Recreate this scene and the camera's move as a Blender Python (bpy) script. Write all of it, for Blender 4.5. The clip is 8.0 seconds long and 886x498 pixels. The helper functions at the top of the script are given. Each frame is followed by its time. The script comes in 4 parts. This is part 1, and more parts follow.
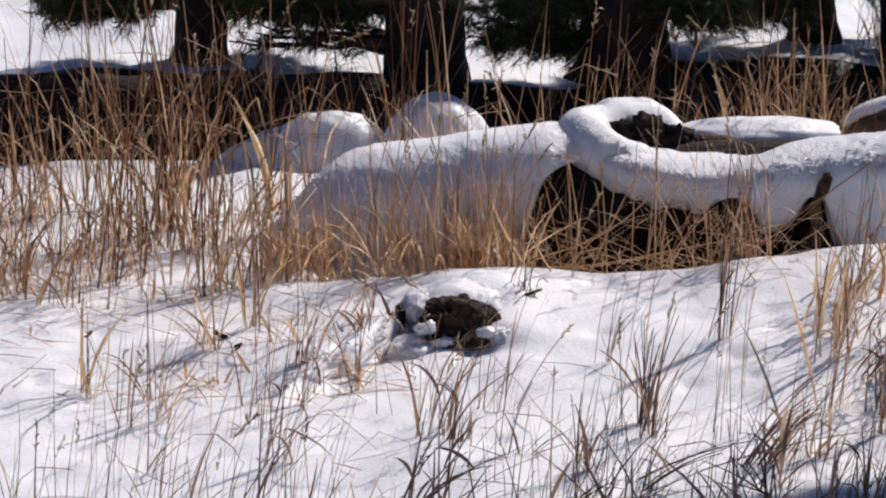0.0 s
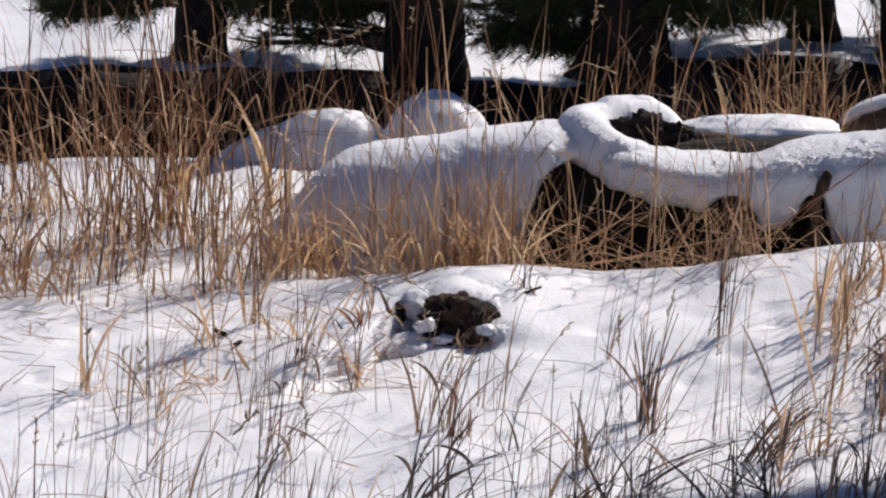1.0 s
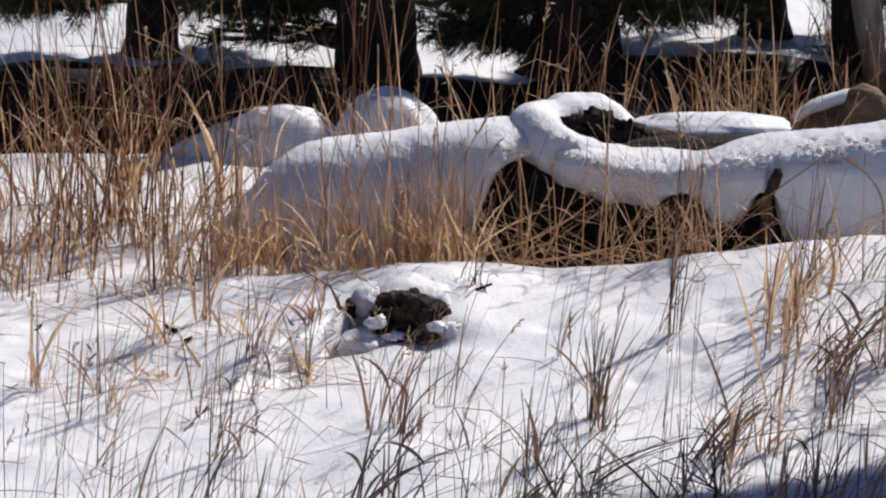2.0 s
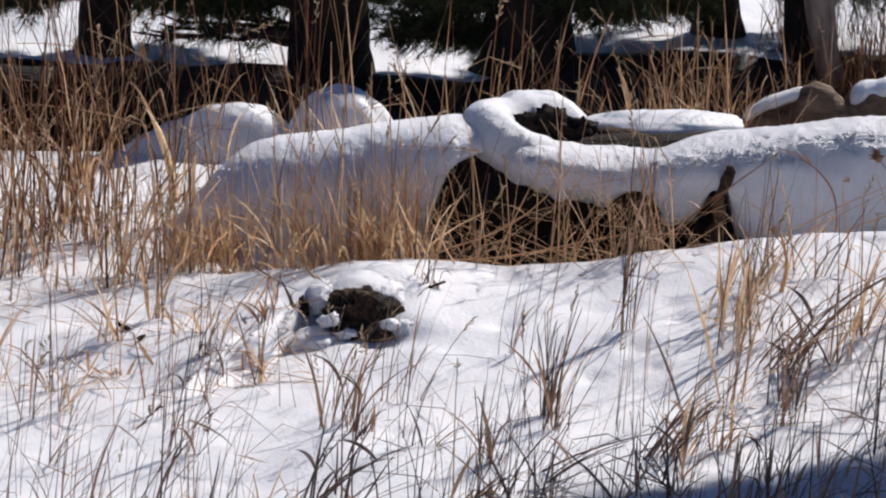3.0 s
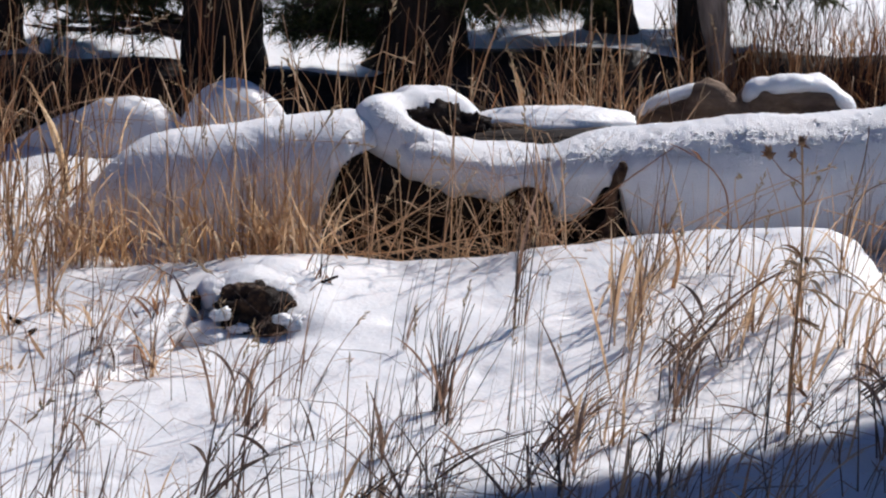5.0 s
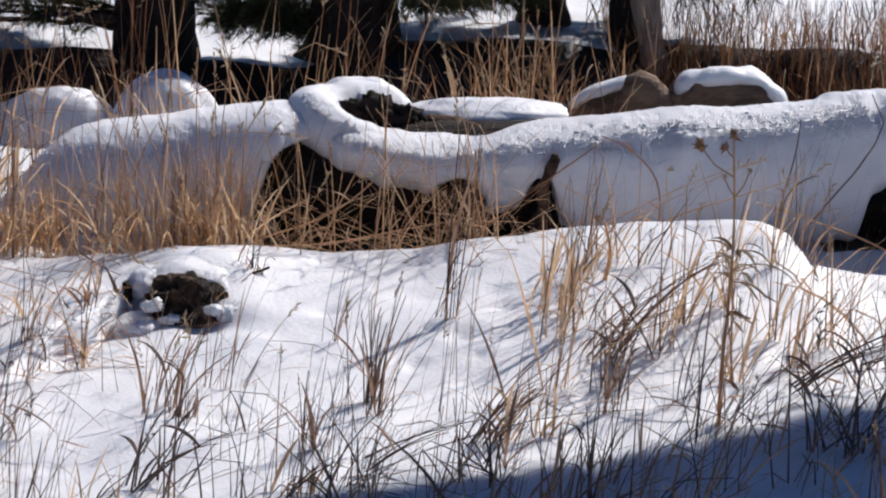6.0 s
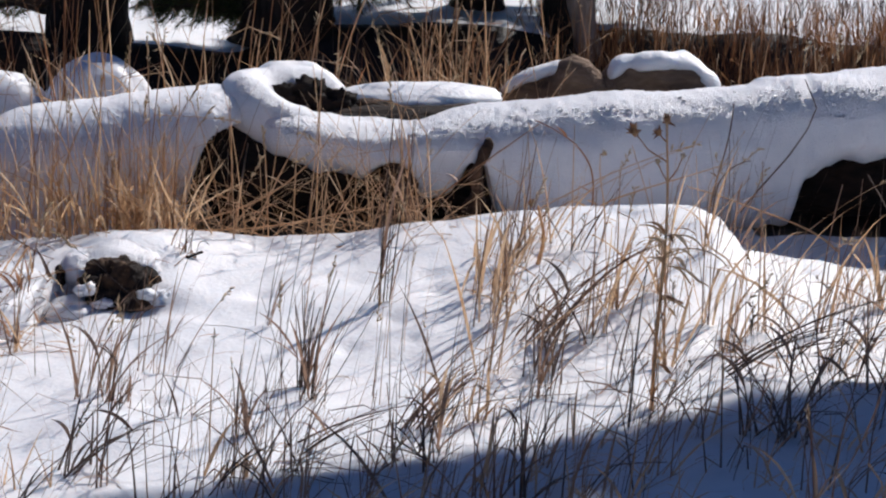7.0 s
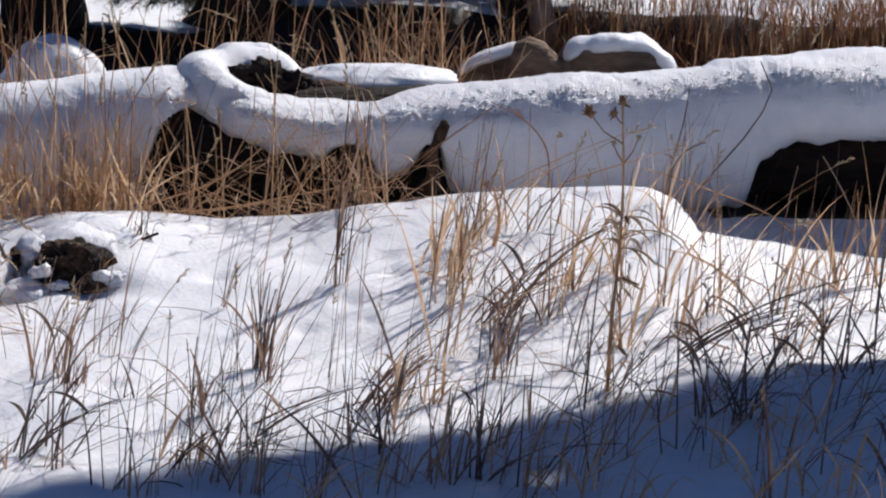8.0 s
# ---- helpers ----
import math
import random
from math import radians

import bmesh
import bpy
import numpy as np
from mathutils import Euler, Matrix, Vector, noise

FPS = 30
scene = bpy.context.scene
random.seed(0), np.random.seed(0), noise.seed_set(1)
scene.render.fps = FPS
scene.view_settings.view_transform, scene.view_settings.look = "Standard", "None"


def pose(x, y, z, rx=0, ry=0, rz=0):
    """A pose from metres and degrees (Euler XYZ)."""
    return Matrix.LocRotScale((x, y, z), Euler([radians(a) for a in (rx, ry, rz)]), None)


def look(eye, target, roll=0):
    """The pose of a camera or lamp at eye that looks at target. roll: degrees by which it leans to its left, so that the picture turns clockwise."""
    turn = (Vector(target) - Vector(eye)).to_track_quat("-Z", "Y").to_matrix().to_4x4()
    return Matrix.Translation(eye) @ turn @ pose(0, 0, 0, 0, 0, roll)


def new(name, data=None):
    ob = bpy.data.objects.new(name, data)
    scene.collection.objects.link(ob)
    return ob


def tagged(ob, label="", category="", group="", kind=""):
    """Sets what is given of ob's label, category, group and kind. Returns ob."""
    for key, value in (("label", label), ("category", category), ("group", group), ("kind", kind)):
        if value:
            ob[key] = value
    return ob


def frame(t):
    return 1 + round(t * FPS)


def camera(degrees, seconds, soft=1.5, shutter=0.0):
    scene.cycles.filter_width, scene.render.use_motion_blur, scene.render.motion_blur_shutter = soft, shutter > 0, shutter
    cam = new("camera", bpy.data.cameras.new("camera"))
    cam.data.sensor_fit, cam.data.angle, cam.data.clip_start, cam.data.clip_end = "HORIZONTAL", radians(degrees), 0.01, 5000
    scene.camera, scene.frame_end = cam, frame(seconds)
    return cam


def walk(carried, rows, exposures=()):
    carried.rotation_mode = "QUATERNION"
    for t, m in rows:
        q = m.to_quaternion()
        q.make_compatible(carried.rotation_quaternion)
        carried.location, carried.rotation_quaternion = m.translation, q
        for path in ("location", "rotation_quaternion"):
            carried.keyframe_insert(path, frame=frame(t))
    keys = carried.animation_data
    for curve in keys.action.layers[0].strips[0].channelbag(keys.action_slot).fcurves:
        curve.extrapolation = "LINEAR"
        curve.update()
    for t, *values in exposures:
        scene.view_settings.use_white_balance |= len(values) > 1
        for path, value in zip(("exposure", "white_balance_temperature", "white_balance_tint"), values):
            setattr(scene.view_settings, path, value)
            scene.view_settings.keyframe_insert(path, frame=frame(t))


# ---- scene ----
cam = camera(14.0, 8.0, soft=2.2)
EYE = 3.0
# seconds, yaw, pitch, roll: the eye stays in one place and turns
TURNS = [
    (0.0, 1.808, -13.350, 0.653), (0.1, 2.195, -13.353, 0.665), (0.2, 2.300, -13.356, 0.678), (0.3, 2.280, -13.358, 0.690),
    (0.4, 2.232, -13.361, 0.700), (0.5, 2.180, -13.364, 0.710), (0.7, 1.995, -13.374, 0.670), (1.0, 1.816, -13.389, 0.592),
    (1.5, 1.466, -13.419, 0.414), (3.0, 0.362, -13.484, 0.123), (3.5, 0.000, -13.500, 0.000), (4.0, -0.358, -13.510, -0.131),
    (4.5, -0.771, -13.528, -0.299), (6.0, -2.253, -13.680, -0.922), (6.5, -2.762, -13.784, -1.063), (7.0, -3.272, -13.909, -1.206),
    (7.5, -3.684, -14.046, -1.323), (8.0, -3.951, -14.185, -1.380),
]
walk(cam, [(t, pose(0, 0, EYE, 90 + pitch, roll, yaw)) for t, yaw, pitch, roll in TURNS], [(0.0, 0.20, 5600, 18), (4.0, 0.23, 5480, 17), (8.0, 0.23, 5400, 17)])

# ---- light ----
SUN_EL, SUN_AZ = radians(38.5), radians(40)  # azimuth: clockwise from +y
world = bpy.data.worlds.new("world")
world.use_nodes = True
scene.world = world
sky = world.node_tree.nodes.new("ShaderNodeTexSky")
sky.sky_type, sky.sun_disc, sky.sun_elevation, sky.sun_rotation = "NISHITA", False, SUN_EL, SUN_AZ
sky.altitude, sky.dust_density, sky.ozone_density = 2600, 0.0, 4.0
background = world.node_tree.nodes["Background"]
background.inputs["Strength"].default_value = 0.045
world.node_tree.links.new(sky.outputs["Color"], background.inputs["Color"])
sun_to = Vector((math.sin(SUN_AZ) * math.cos(SUN_EL), math.cos(SUN_AZ) * math.cos(SUN_EL), math.sin(SUN_EL)))
sun = new("sun", bpy.data.lights.new("sun", "SUN"))
sun.data.energy, sun.data.angle, sun.data.color = 5.0, radians(1.2), (1.0, 0.87, 0.66)
sun.matrix_world = look(sun_to * 40, (0, 0, 0))


# ---- materials ----
def material(name, stops, scale, rough=0.8, bump=0.0, bump_scale=60.0, stretch=(1, 1, 1), island=0.0, obj=0.0, through_light=0.0, second=0.0, second_scale=3.0, specular=0.3, deep=0.0):
    """A noise-driven surface: stops are (place, colour); island and obj: how far each piece varies in brightness."""
    m = bpy.data.materials.new(name)
    m.use_nodes = True
    nt = m.node_tree
    n, link = nt.nodes, nt.links.new
    b = n["Principled BSDF"]
    b.inputs["Roughness"].default_value = rough
    b.inputs["Specular IOR Level"].default_value = specular
    if deep:  # light that wanders through the snow
        b.inputs["Subsurface Weight"].default_value, b.inputs["Subsurface Scale"].default_value = 0.8, deep
        b.inputs["Subsurface Radius"].default_value = (0.85, 0.95, 1.0)
    co = n.new("ShaderNodeTexCoord")
    mp = n.new("ShaderNodeMapping")
    mp.inputs["Scale"].default_value = stretch
    link(co.outputs["Object"], mp.inputs["Vector"])
    tex = n.new("ShaderNodeTexNoise")
    tex.inputs["Scale"].default_value, tex.inputs["Detail"].default_value, tex.inputs["Roughness"].default_value = scale, 6, 0.62
    link(mp.outputs["Vector"], tex.inputs["Vector"])
    value = tex.outputs["Fac"]
    if second:
        big = n.new("ShaderNodeTexNoise")
        big.inputs["Scale"].default_value, big.inputs["Detail"].default_value = second_scale, 3
        link(mp.outputs["Vector"], big.inputs["Vector"])
        mix = n.new("ShaderNodeMix")
        mix.inputs["Factor"].default_value = second
        link(value, mix.inputs["A"])
        link(big.outputs["Fac"], mix.inputs["B"])
        value = mix.outputs["Result"]
    for amount, node, socket in ((island, "ShaderNodeNewGeometry", "Random Per Island"), (obj, "ShaderNodeObjectInfo", "Random")):
        if amount:
            src = n.new(node)
            mr = n.new("ShaderNodeMapRange")
            mr.inputs["To Min"].default_value, mr.inputs["To Max"].default_value = -amount, amount
            link(src.outputs[socket], mr.inputs["Value"])
            add = n.new("ShaderNodeMath")
            add.operation = "ADD"
            link(value, add.inputs[0])
            link(mr.outputs["Result"], add.inputs[1])
            value = add.outputs["Value"]
    ramp = n.new("ShaderNodeValToRGB")
    els = ramp.color_ramp.elements
    while len(els) < len(stops):
        els.new(0.5)
    for e, (p, c) in zip(els, stops):
        e.position, e.color = p, (*c, 1)
    link(value, ramp.inputs["Fac"])
    link(ramp.outputs["Color"], b.inputs["Base Color"])
    if bump:
        fine = n.new("ShaderNodeTexNoise")
        fine.inputs["Scale"].default_value, fine.inputs["Detail"].default_value = bump_scale, 5
        link(mp.outputs["Vector"], fine.inputs["Vector"])
        bm_ = n.new("ShaderNodeBump")
        bm_.inputs["Strength"].default_value, bm_.inputs["Distance"].default_value = bump, 0.02
        link(fine.outputs["Fac"], bm_.inputs["Height"])
        link(bm_.outputs["Normal"], b.inputs["Normal"])
    if through_light:
        tr = n.new("ShaderNodeBsdfTranslucent")
        link(ramp.outputs["Color"], tr.inputs["Color"])
        ms = n.new("ShaderNodeMixShader")
        ms.inputs["Fac"].default_value = through_light
        link(b.outputs["BSDF"], ms.inputs[1])
        link(tr.outputs["BSDF"], ms.inputs[2])
        link(ms.outputs["Shader"], n["Material Output"].inputs["Surface"])
    return m


SNOW = material("snow", [(0.3, (0.70, 0.72, 0.76)), (0.7, (0.84, 0.84, 0.86))], 9, 0.55, 0.3, 60, second=0.4, second_scale=1.5, specular=0.4, deep=0.05)
SNOW_CRUST = material("snow_crust", [(0.3, (0.68, 0.70, 0.75)), (0.7, (0.84, 0.84, 0.86))], 14, 0.42, 0.5, 160, second=0.4, second_scale=2.0, specular=0.5, deep=0.02)
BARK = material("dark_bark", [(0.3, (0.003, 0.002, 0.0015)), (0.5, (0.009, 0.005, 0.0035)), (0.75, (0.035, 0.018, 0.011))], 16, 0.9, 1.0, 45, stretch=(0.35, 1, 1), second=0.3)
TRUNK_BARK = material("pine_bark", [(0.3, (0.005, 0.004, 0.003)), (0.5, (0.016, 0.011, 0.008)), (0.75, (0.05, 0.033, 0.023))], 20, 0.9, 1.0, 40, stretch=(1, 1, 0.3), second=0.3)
GREY_WOOD = material("weathered_wood", [(0.3, (0.05, 0.033, 0.023)), (0.5, (0.20, 0.135, 0.09)), (0.75, (0.42, 0.30, 0.21))], 18, 0.85, 0.8, 50, stretch=(0.3, 1, 1), second=0.3)
# pale grey bark: the sun on the leaning trunk's right side, put into colour
SUNLIT_TRUNK = material("sunlit_trunk_bark", [(0.3, (0.10, 0.075, 0.06)), (0.5, (0.33, 0.27, 0.22)), (0.75, (0.50, 0.43, 0.36))], 18, 0.85, 0.8, 50, stretch=(1, 1, 0.2), second=0.3)
ROCK = material("lichen_rock", [(0.38, (0.006, 0.005, 0.004)), (0.50, (0.02, 0.012, 0.008)), (0.60, (0.075, 0.042, 0.022)), (0.82, (0.20, 0.12, 0.06))], 14, 0.9, 0.9, 60, second=0.3, second_scale=6)
ROOT = material("rotten_root", [(0.36, (0.012, 0.008, 0.006)), (0.50, (0.06, 0.034, 0.02)), (0.62, (0.19, 0.105, 0.058)), (0.82, (0.34, 0.22, 0.13))], 20, 0.9, 0.9, 60, second=0.3, second_scale=6)
STRAW = material("dry_straw", [(0.1, (0.25, 0.135, 0.07)), (0.45, (0.56, 0.365, 0.205)), (0.9, (0.82, 0.64, 0.43))], 7, 0.5, 0.0, island=0.40, obj=0.12, through_light=0.42)
RUSSET = material("russet_grass", [(0.1, (0.10, 0.045, 0.025)), (0.5, (0.33, 0.16, 0.075)), (0.9, (0.52, 0.31, 0.16))], 7, 0.5, 0.0, island=0.32, obj=0.1, through_light=0.4)
DUN = material("dun_grass", [(0.1, (0.13, 0.075, 0.05)), (0.5, (0.33, 0.205, 0.135)), (0.9, (0.54, 0.37, 0.255))], 7, 0.6, 0.0, island=0.36, obj=0.1, through_light=0.32)
DARK_STEM = material("dark_stem", [(0.1, (0.03, 0.021, 0.018)), (0.5, (0.14, 0.098, 0.078)), (0.9, (0.31, 0.225, 0.17))], 7, 0.7, 0.0, island=0.38, obj=0.1, through_light=0.25)
SEED = material("seed_fluff", [(0.2, (0.30, 0.21, 0.11)), (0.8, (0.68, 0.56, 0.38))], 40, 0.8, 0.0, island=0.25, through_light=0.4)
NEEDLE = material("pine_needle", [(0.1, (0.014, 0.022, 0.008)), (0.5, (0.05, 0.062, 0.02)), (0.9, (0.13, 0.125, 0.045))], 5, 0.55, 0.0, island=0.35, through_light=0.25)
GOLD = material("golden_sheath", [(0.1, (0.42, 0.25, 0.12)), (0.5, (0.68, 0.46, 0.25)), (0.9, (0.85, 0.68, 0.45))], 12, 0.55, 0.0, island=0.3, through_light=0.55)
WEED = material("dry_weed", [(0.1, (0.13, 0.06, 0.03)), (0.5, (0.33, 0.17, 0.08)), (0.9, (0.56, 0.34, 0.17))], 30, 0.7, 0.0, island=0.35, through_light=0.25)
TWIG = material("twig", [(0.3, (0.03, 0.02, 0.015)), (0.7, (0.10, 0.07, 0.05))], 30, 0.9)


def ground_material():
    """Snow that gives way to dark litter or painted hollow shade where the sheet's attribute "bare" says so, with a
    ragged edge.
    """
    m = SNOW.copy()
    m.name = "snow_litter_and_shade"
    n, link = m.node_tree.nodes, m.node_tree.links.new
    b = n["Principled BSDF"]
    snow_colour = b.inputs["Base Color"].links[0].from_socket
    attribute = n.new("ShaderNodeAttribute")
    attribute.attribute_name = "bare"
    co = n.new("ShaderNodeTexCoord")
    ragged = n.new("ShaderNodeTexNoise")
    ragged.inputs["Scale"].default_value, ragged.inputs["Detail"].default_value, ragged.inputs["Roughness"].default_value = 9, 6, 0.7
    litter = n.new("ShaderNodeTexNoise")
    litter.inputs["Scale"].default_value, litter.inputs["Detail"].default_value, litter.inputs["Roughness"].default_value = 26, 7, 0.7
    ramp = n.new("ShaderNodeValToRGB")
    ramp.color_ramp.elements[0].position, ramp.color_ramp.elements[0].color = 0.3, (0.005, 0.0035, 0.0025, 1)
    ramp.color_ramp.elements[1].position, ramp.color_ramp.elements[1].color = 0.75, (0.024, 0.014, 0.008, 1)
    link(co.outputs["Object"], ragged.inputs["Vector"])
    link(co.outputs["Object"], litter.inputs["Vector"])
    link(litter.outputs["Fac"], ramp.inputs["Fac"])
    add = n.new("ShaderNodeMath")
    add.operation = "ADD"
    link(attribute.outputs["Fac"], add.inputs[0])
    link(ragged.outputs["Fac"], add.inputs[1])
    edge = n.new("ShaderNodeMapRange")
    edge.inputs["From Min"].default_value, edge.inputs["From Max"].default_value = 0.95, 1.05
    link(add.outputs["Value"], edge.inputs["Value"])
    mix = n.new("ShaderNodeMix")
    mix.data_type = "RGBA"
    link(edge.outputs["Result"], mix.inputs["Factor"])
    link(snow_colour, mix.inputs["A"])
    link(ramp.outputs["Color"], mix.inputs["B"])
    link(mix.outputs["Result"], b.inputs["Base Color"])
    return m


GROUND = ground_material()


# ---- building tools ----
def lattice(ix, iy, iz, seed):
    h = np.sin(ix * 127.1 + iy * 311.7 + iz * 74.7 + seed * 19.19) * 43758.5453
    return h - np.floor(h)


def value_noise(x, y, z=0.0, seed=0):
    """Smooth noise from -1 to 1."""
    x, y, z = np.broadcast_arrays(np.asarray(x, float), np.asarray(y, float), np.asarray(z, float))
    ix, iy, iz = np.floor(x), np.floor(y), np.floor(z)
    fx, fy, fz = x - ix, y - iy, z - iz
    fx, fy, fz = (a * a * (3 - 2 * a) for a in (fx, fy, fz))
    out = 0.0
    for a in (0, 1):
        for b in (0, 1):
            for c in (0, 1):
                out = out + lattice(ix + a, iy + b, iz + c, seed) * (fx if a else 1 - fx) * (fy if b else 1 - fy) * (fz if c else 1 - fz)
    return out * 2 - 1


def layered(x, y, z=0.0, seed=0, octaves=3):
    return sum(value_noise(np.asarray(x) * 2.03 ** k, np.asarray(y) * 2.03 ** k, np.asarray(z) * 2.03 ** k, seed + k) * 0.5 ** k for k in range(octaves))


def smooth(a, b, x):
    t = np.clip((np.asarray(x, float) - a) / (b - a), 0, 1)
    return t * t * (3 - 2 * t)


def mesh_object(name, verts, faces, mat, parent=None, label="", shade=True):
    me = bpy.data.meshes.new(name)
    me.from_pydata(np.asarray(verts, float).tolist(), [], [tuple(f) for f in faces])
    for m in mat if isinstance(mat, (list, tuple)) else [mat]:
        me.materials.append(m)
    if shade:
        me.shade_smooth()
    ob = new(name, me)
    if parent:
        ob.parent = parent
        ob.matrix_parent_inverse = parent.matrix_basis.inverted()
    if label:
        tagged(ob, label)
    return ob


def thing(name, at, label, category, group="", kind=""):
    ob = new(name)
    ob.empty_display_size = 0.05
    ob.matrix_basis = Matrix.Translation(at)
    return tagged(ob, label, category, group, kind)


def ball(centre, radii, amp=0.15, freq=3.0, seed=0, level=4, squash=0.0, turn=0.0):
    """A lumpy ball: verts and faces. squash flattens its underside."""
    bm = bmesh.new()
    bmesh.ops.create_icosphere(bm, subdivisions=level, radius=1.0)
    v = np.array([p.co[:] for p in bm.verts])
    f = [[q.index for q in p.verts] for p in bm.faces]
    bm.free()
    v = v * (1 + amp * layered(v[:, 0] * freq + 5, v[:, 1] * freq, v[:, 2] * freq, seed, 4))[:, None]
    v[:, 2] = np.where(v[:, 2] < 0, v[:, 2] * (1 - squash), v[:, 2])
    v = v * np.array(radii)
    c, s = math.cos(turn), math.sin(turn)
    v = np.stack([v[:, 0] * c - v[:, 1] * s, v[:, 0] * s + v[:, 1] * c, v[:, 2]], 1)
    return v + np.array(centre), f


def tube(points, radii, sides=10, rough=0.0, seed=0, freq=6.0, caps=True):
    """A bent tube through points with a radius at each."""
    p = np.array(points, float)
    r = np.array(radii, float)
    n = len(p)
    tang = np.gradient(p, axis=0)
    tang /= np.linalg.norm(tang, axis=1)[:, None]
    ref = np.array([0, 0, 1.0]) if abs(tang[:, 2]).mean() < 0.8 else np.array([1.0, 0, 0])
    a = np.cross(tang, ref)
    a /= np.linalg.norm(a, axis=1)[:, None]
    b = np.cross(a, tang)
    ang = np.linspace(0, 2 * math.pi, sides, endpoint=False)
    ring = a[:, None, :] * np.cos(ang)[None, :, None] + b[:, None, :] * np.sin(ang)[None, :, None]
    v = p[:, None, :] + ring * r[:, None, None]
    if rough:
        flat = v.reshape(-1, 3)
        d = layered(flat[:, 0] * freq, flat[:, 1] * freq, flat[:, 2] * freq, seed, 3).reshape(n, sides)
        v = p[:, None, :] + ring * (r[:, None] * (1 + rough * d))[:, :, None]
    v = v.reshape(-1, 3)
    f = [(i * sides + j, i * sides + (j + 1) % sides, (i + 1) * sides + (j + 1) % sides, (i + 1) * sides + j) for i in range(n - 1) for j in range(sides)]
    if caps:
        f += [tuple(range(sides))[::-1], tuple(range((n - 1) * sides, n * sides))]
    return v, f


def joined(pieces):
    verts, faces, k = [], [], 0
    for v, f in pieces:
        verts.append(np.asarray(v, float))
        faces.extend([tuple([i + k for i in q]) for q in f])
        k += len(v)
    return np.concatenate(verts), faces


def resample(pairs, xs):
    a = np.array(pairs, float)
    return np.interp(xs, a[:, 0], a[:, 1])


# ---- ground ----
RIDGE = [(-9, 0.0), (-1.1, 0.005), (-0.65, 0.067), (-0.16, 0.071), (0.13, 0.049), (0.42, 0.061), (0.61, 0.10), (1.0, 0.15), (1.38, 0.17), (1.60, 0.168), (1.70, 0.13), (1.77, 0.02), (1.97, -0.03), (2.42, -0.06), (9, -0.06)]

BANK = [(-9, 0.22), (-1.9, 0.22), (-0.4, 0.17), (0.05, 0.17), (0.46, 0.27), (1.34, 0.27), (1.6, 0.24), (3.0, 0.21), (9, 0.2)]


def ground_height(x, y):
    x, y = np.asarray(x, float), np.asarray(y, float)
    near = np.exp(-((np.maximum(np.abs(x) - 5, 0) / 6) ** 2)) * np.exp(-((np.maximum(np.abs(y - 13) - 4.5, 0) / 3) ** 2))
    z = (0.018 * layered(x * 1.6, y * 1.0, 0, 3) + 0.007 * layered(x * 5, y * 4, 0, 9) + 0.0015 * layered(x * 17, y * 13, 0, 19)) * near
    z = z + 0.5 * value_noise(x * 0.03, y * 0.03, 0, 5) * (1 - near)
    # the drift before the log
    ridge = resample(RIDGE, x + 0.03 * value_noise(y * 4, 3, 0, 4))
    z = z + ridge * smooth(10.3, 11.95, y) * (1 - smooth(12.0, 12.28, y))
    z = z - 0.05 * smooth(-1.0, -0.5, x) * smooth(12.0, 12.28, y) * (1 - smooth(12.9, 13.3, y))
    # the hump that the rock stands in, with its tail
    for cx, cy, sx, sy, h in ((-0.36, 11.70, 0.25, 0.2, 0.068), (-0.28, 11.22, 0.12, 0.11, -0.035)):
        d = ((x - cx) / np.where(x < cx, sx * 0.55, sx)) ** 2 + ((y - cy) / sy) ** 2
        z = z + h * np.exp(-d)
    # the scarp that runs down from the rock, with a shallow bowl of lumpy snow under it
    ax, ay, bx, by = -0.53, 11.42, -0.85, 10.76
    ln = math.hypot(bx - ax, by - ay)
    along = ((x - ax) * (bx - ax) + (y - ay) * (by - ay)) / ln / ln
    d = ((x - ax) * (by - ay) - (y - ay) * (bx - ax)) / ln + 0.015 * value_noise(along * 5, 2, 0, 3)
    fade = smooth(-0.12, 0.05, along) * (1 - smooth(0.55, 1.25, along))
    bowl = (1 - smooth(-0.025, 0.02, d)) * np.exp(-np.clip(-0.025 - d, 0, 9) / 0.22)
    z = z + (0.03 * smooth(-0.025, 0.02, d) * np.exp(-np.clip(d, 0, 9) / 0.3) - 0.09 * bowl) * fade
    z = z + 0.006 * layered(x * 24, y * 16, 0, 41, 2) * np.exp(-((x + 0.45) / 0.4) ** 2 - ((y - 11.0) / 0.35) ** 2) * (1 - smooth(-0.06, -0.02, d))
    # low swells of the foreground
    for cx, cy, sx, sy, h in ((0.65, 11.0, 0.5, 0.4, 0.03), (-1.2, 11.2, 0.35, 0.25, 0.03), (1.5, 10.2, 0.8, 0.3, 0.04), (-0.2, 9.9, 0.6, 0.25, 0.03)):
        z = z + h * np.exp(-((x - cx) / sx) ** 2 - ((y - cy) / sy) ** 2)
    # small pits in the crust
    pits = np.random.default_rng(55)
    for _ in range(80):
        cx, cy, size, deep = pits.uniform(-2.0, 2.3), pits.uniform(9.2, 12.0), pits.uniform(0.02, 0.06), pits.uniform(0.006, 0.022)
        z = z - deep * np.exp(-np.minimum(((x - cx) ** 2 + ((y - cy) * 0.8) ** 2) / size ** 2, 40))
    # the ditch and the bank behind
    edge = 14.55 + 0.10 * value_noise(x * 1.3, 0, 0, 8) + 0.04 * value_noise(x * 5, 0, 0, 2)
    z = z - 0.10 * smooth(13.9, 14.3, y - 0.22 * (1 - smooth(-1.4, -1.0, x))) * (1 - smooth(edge - 0.1, edge + 0.1, y))
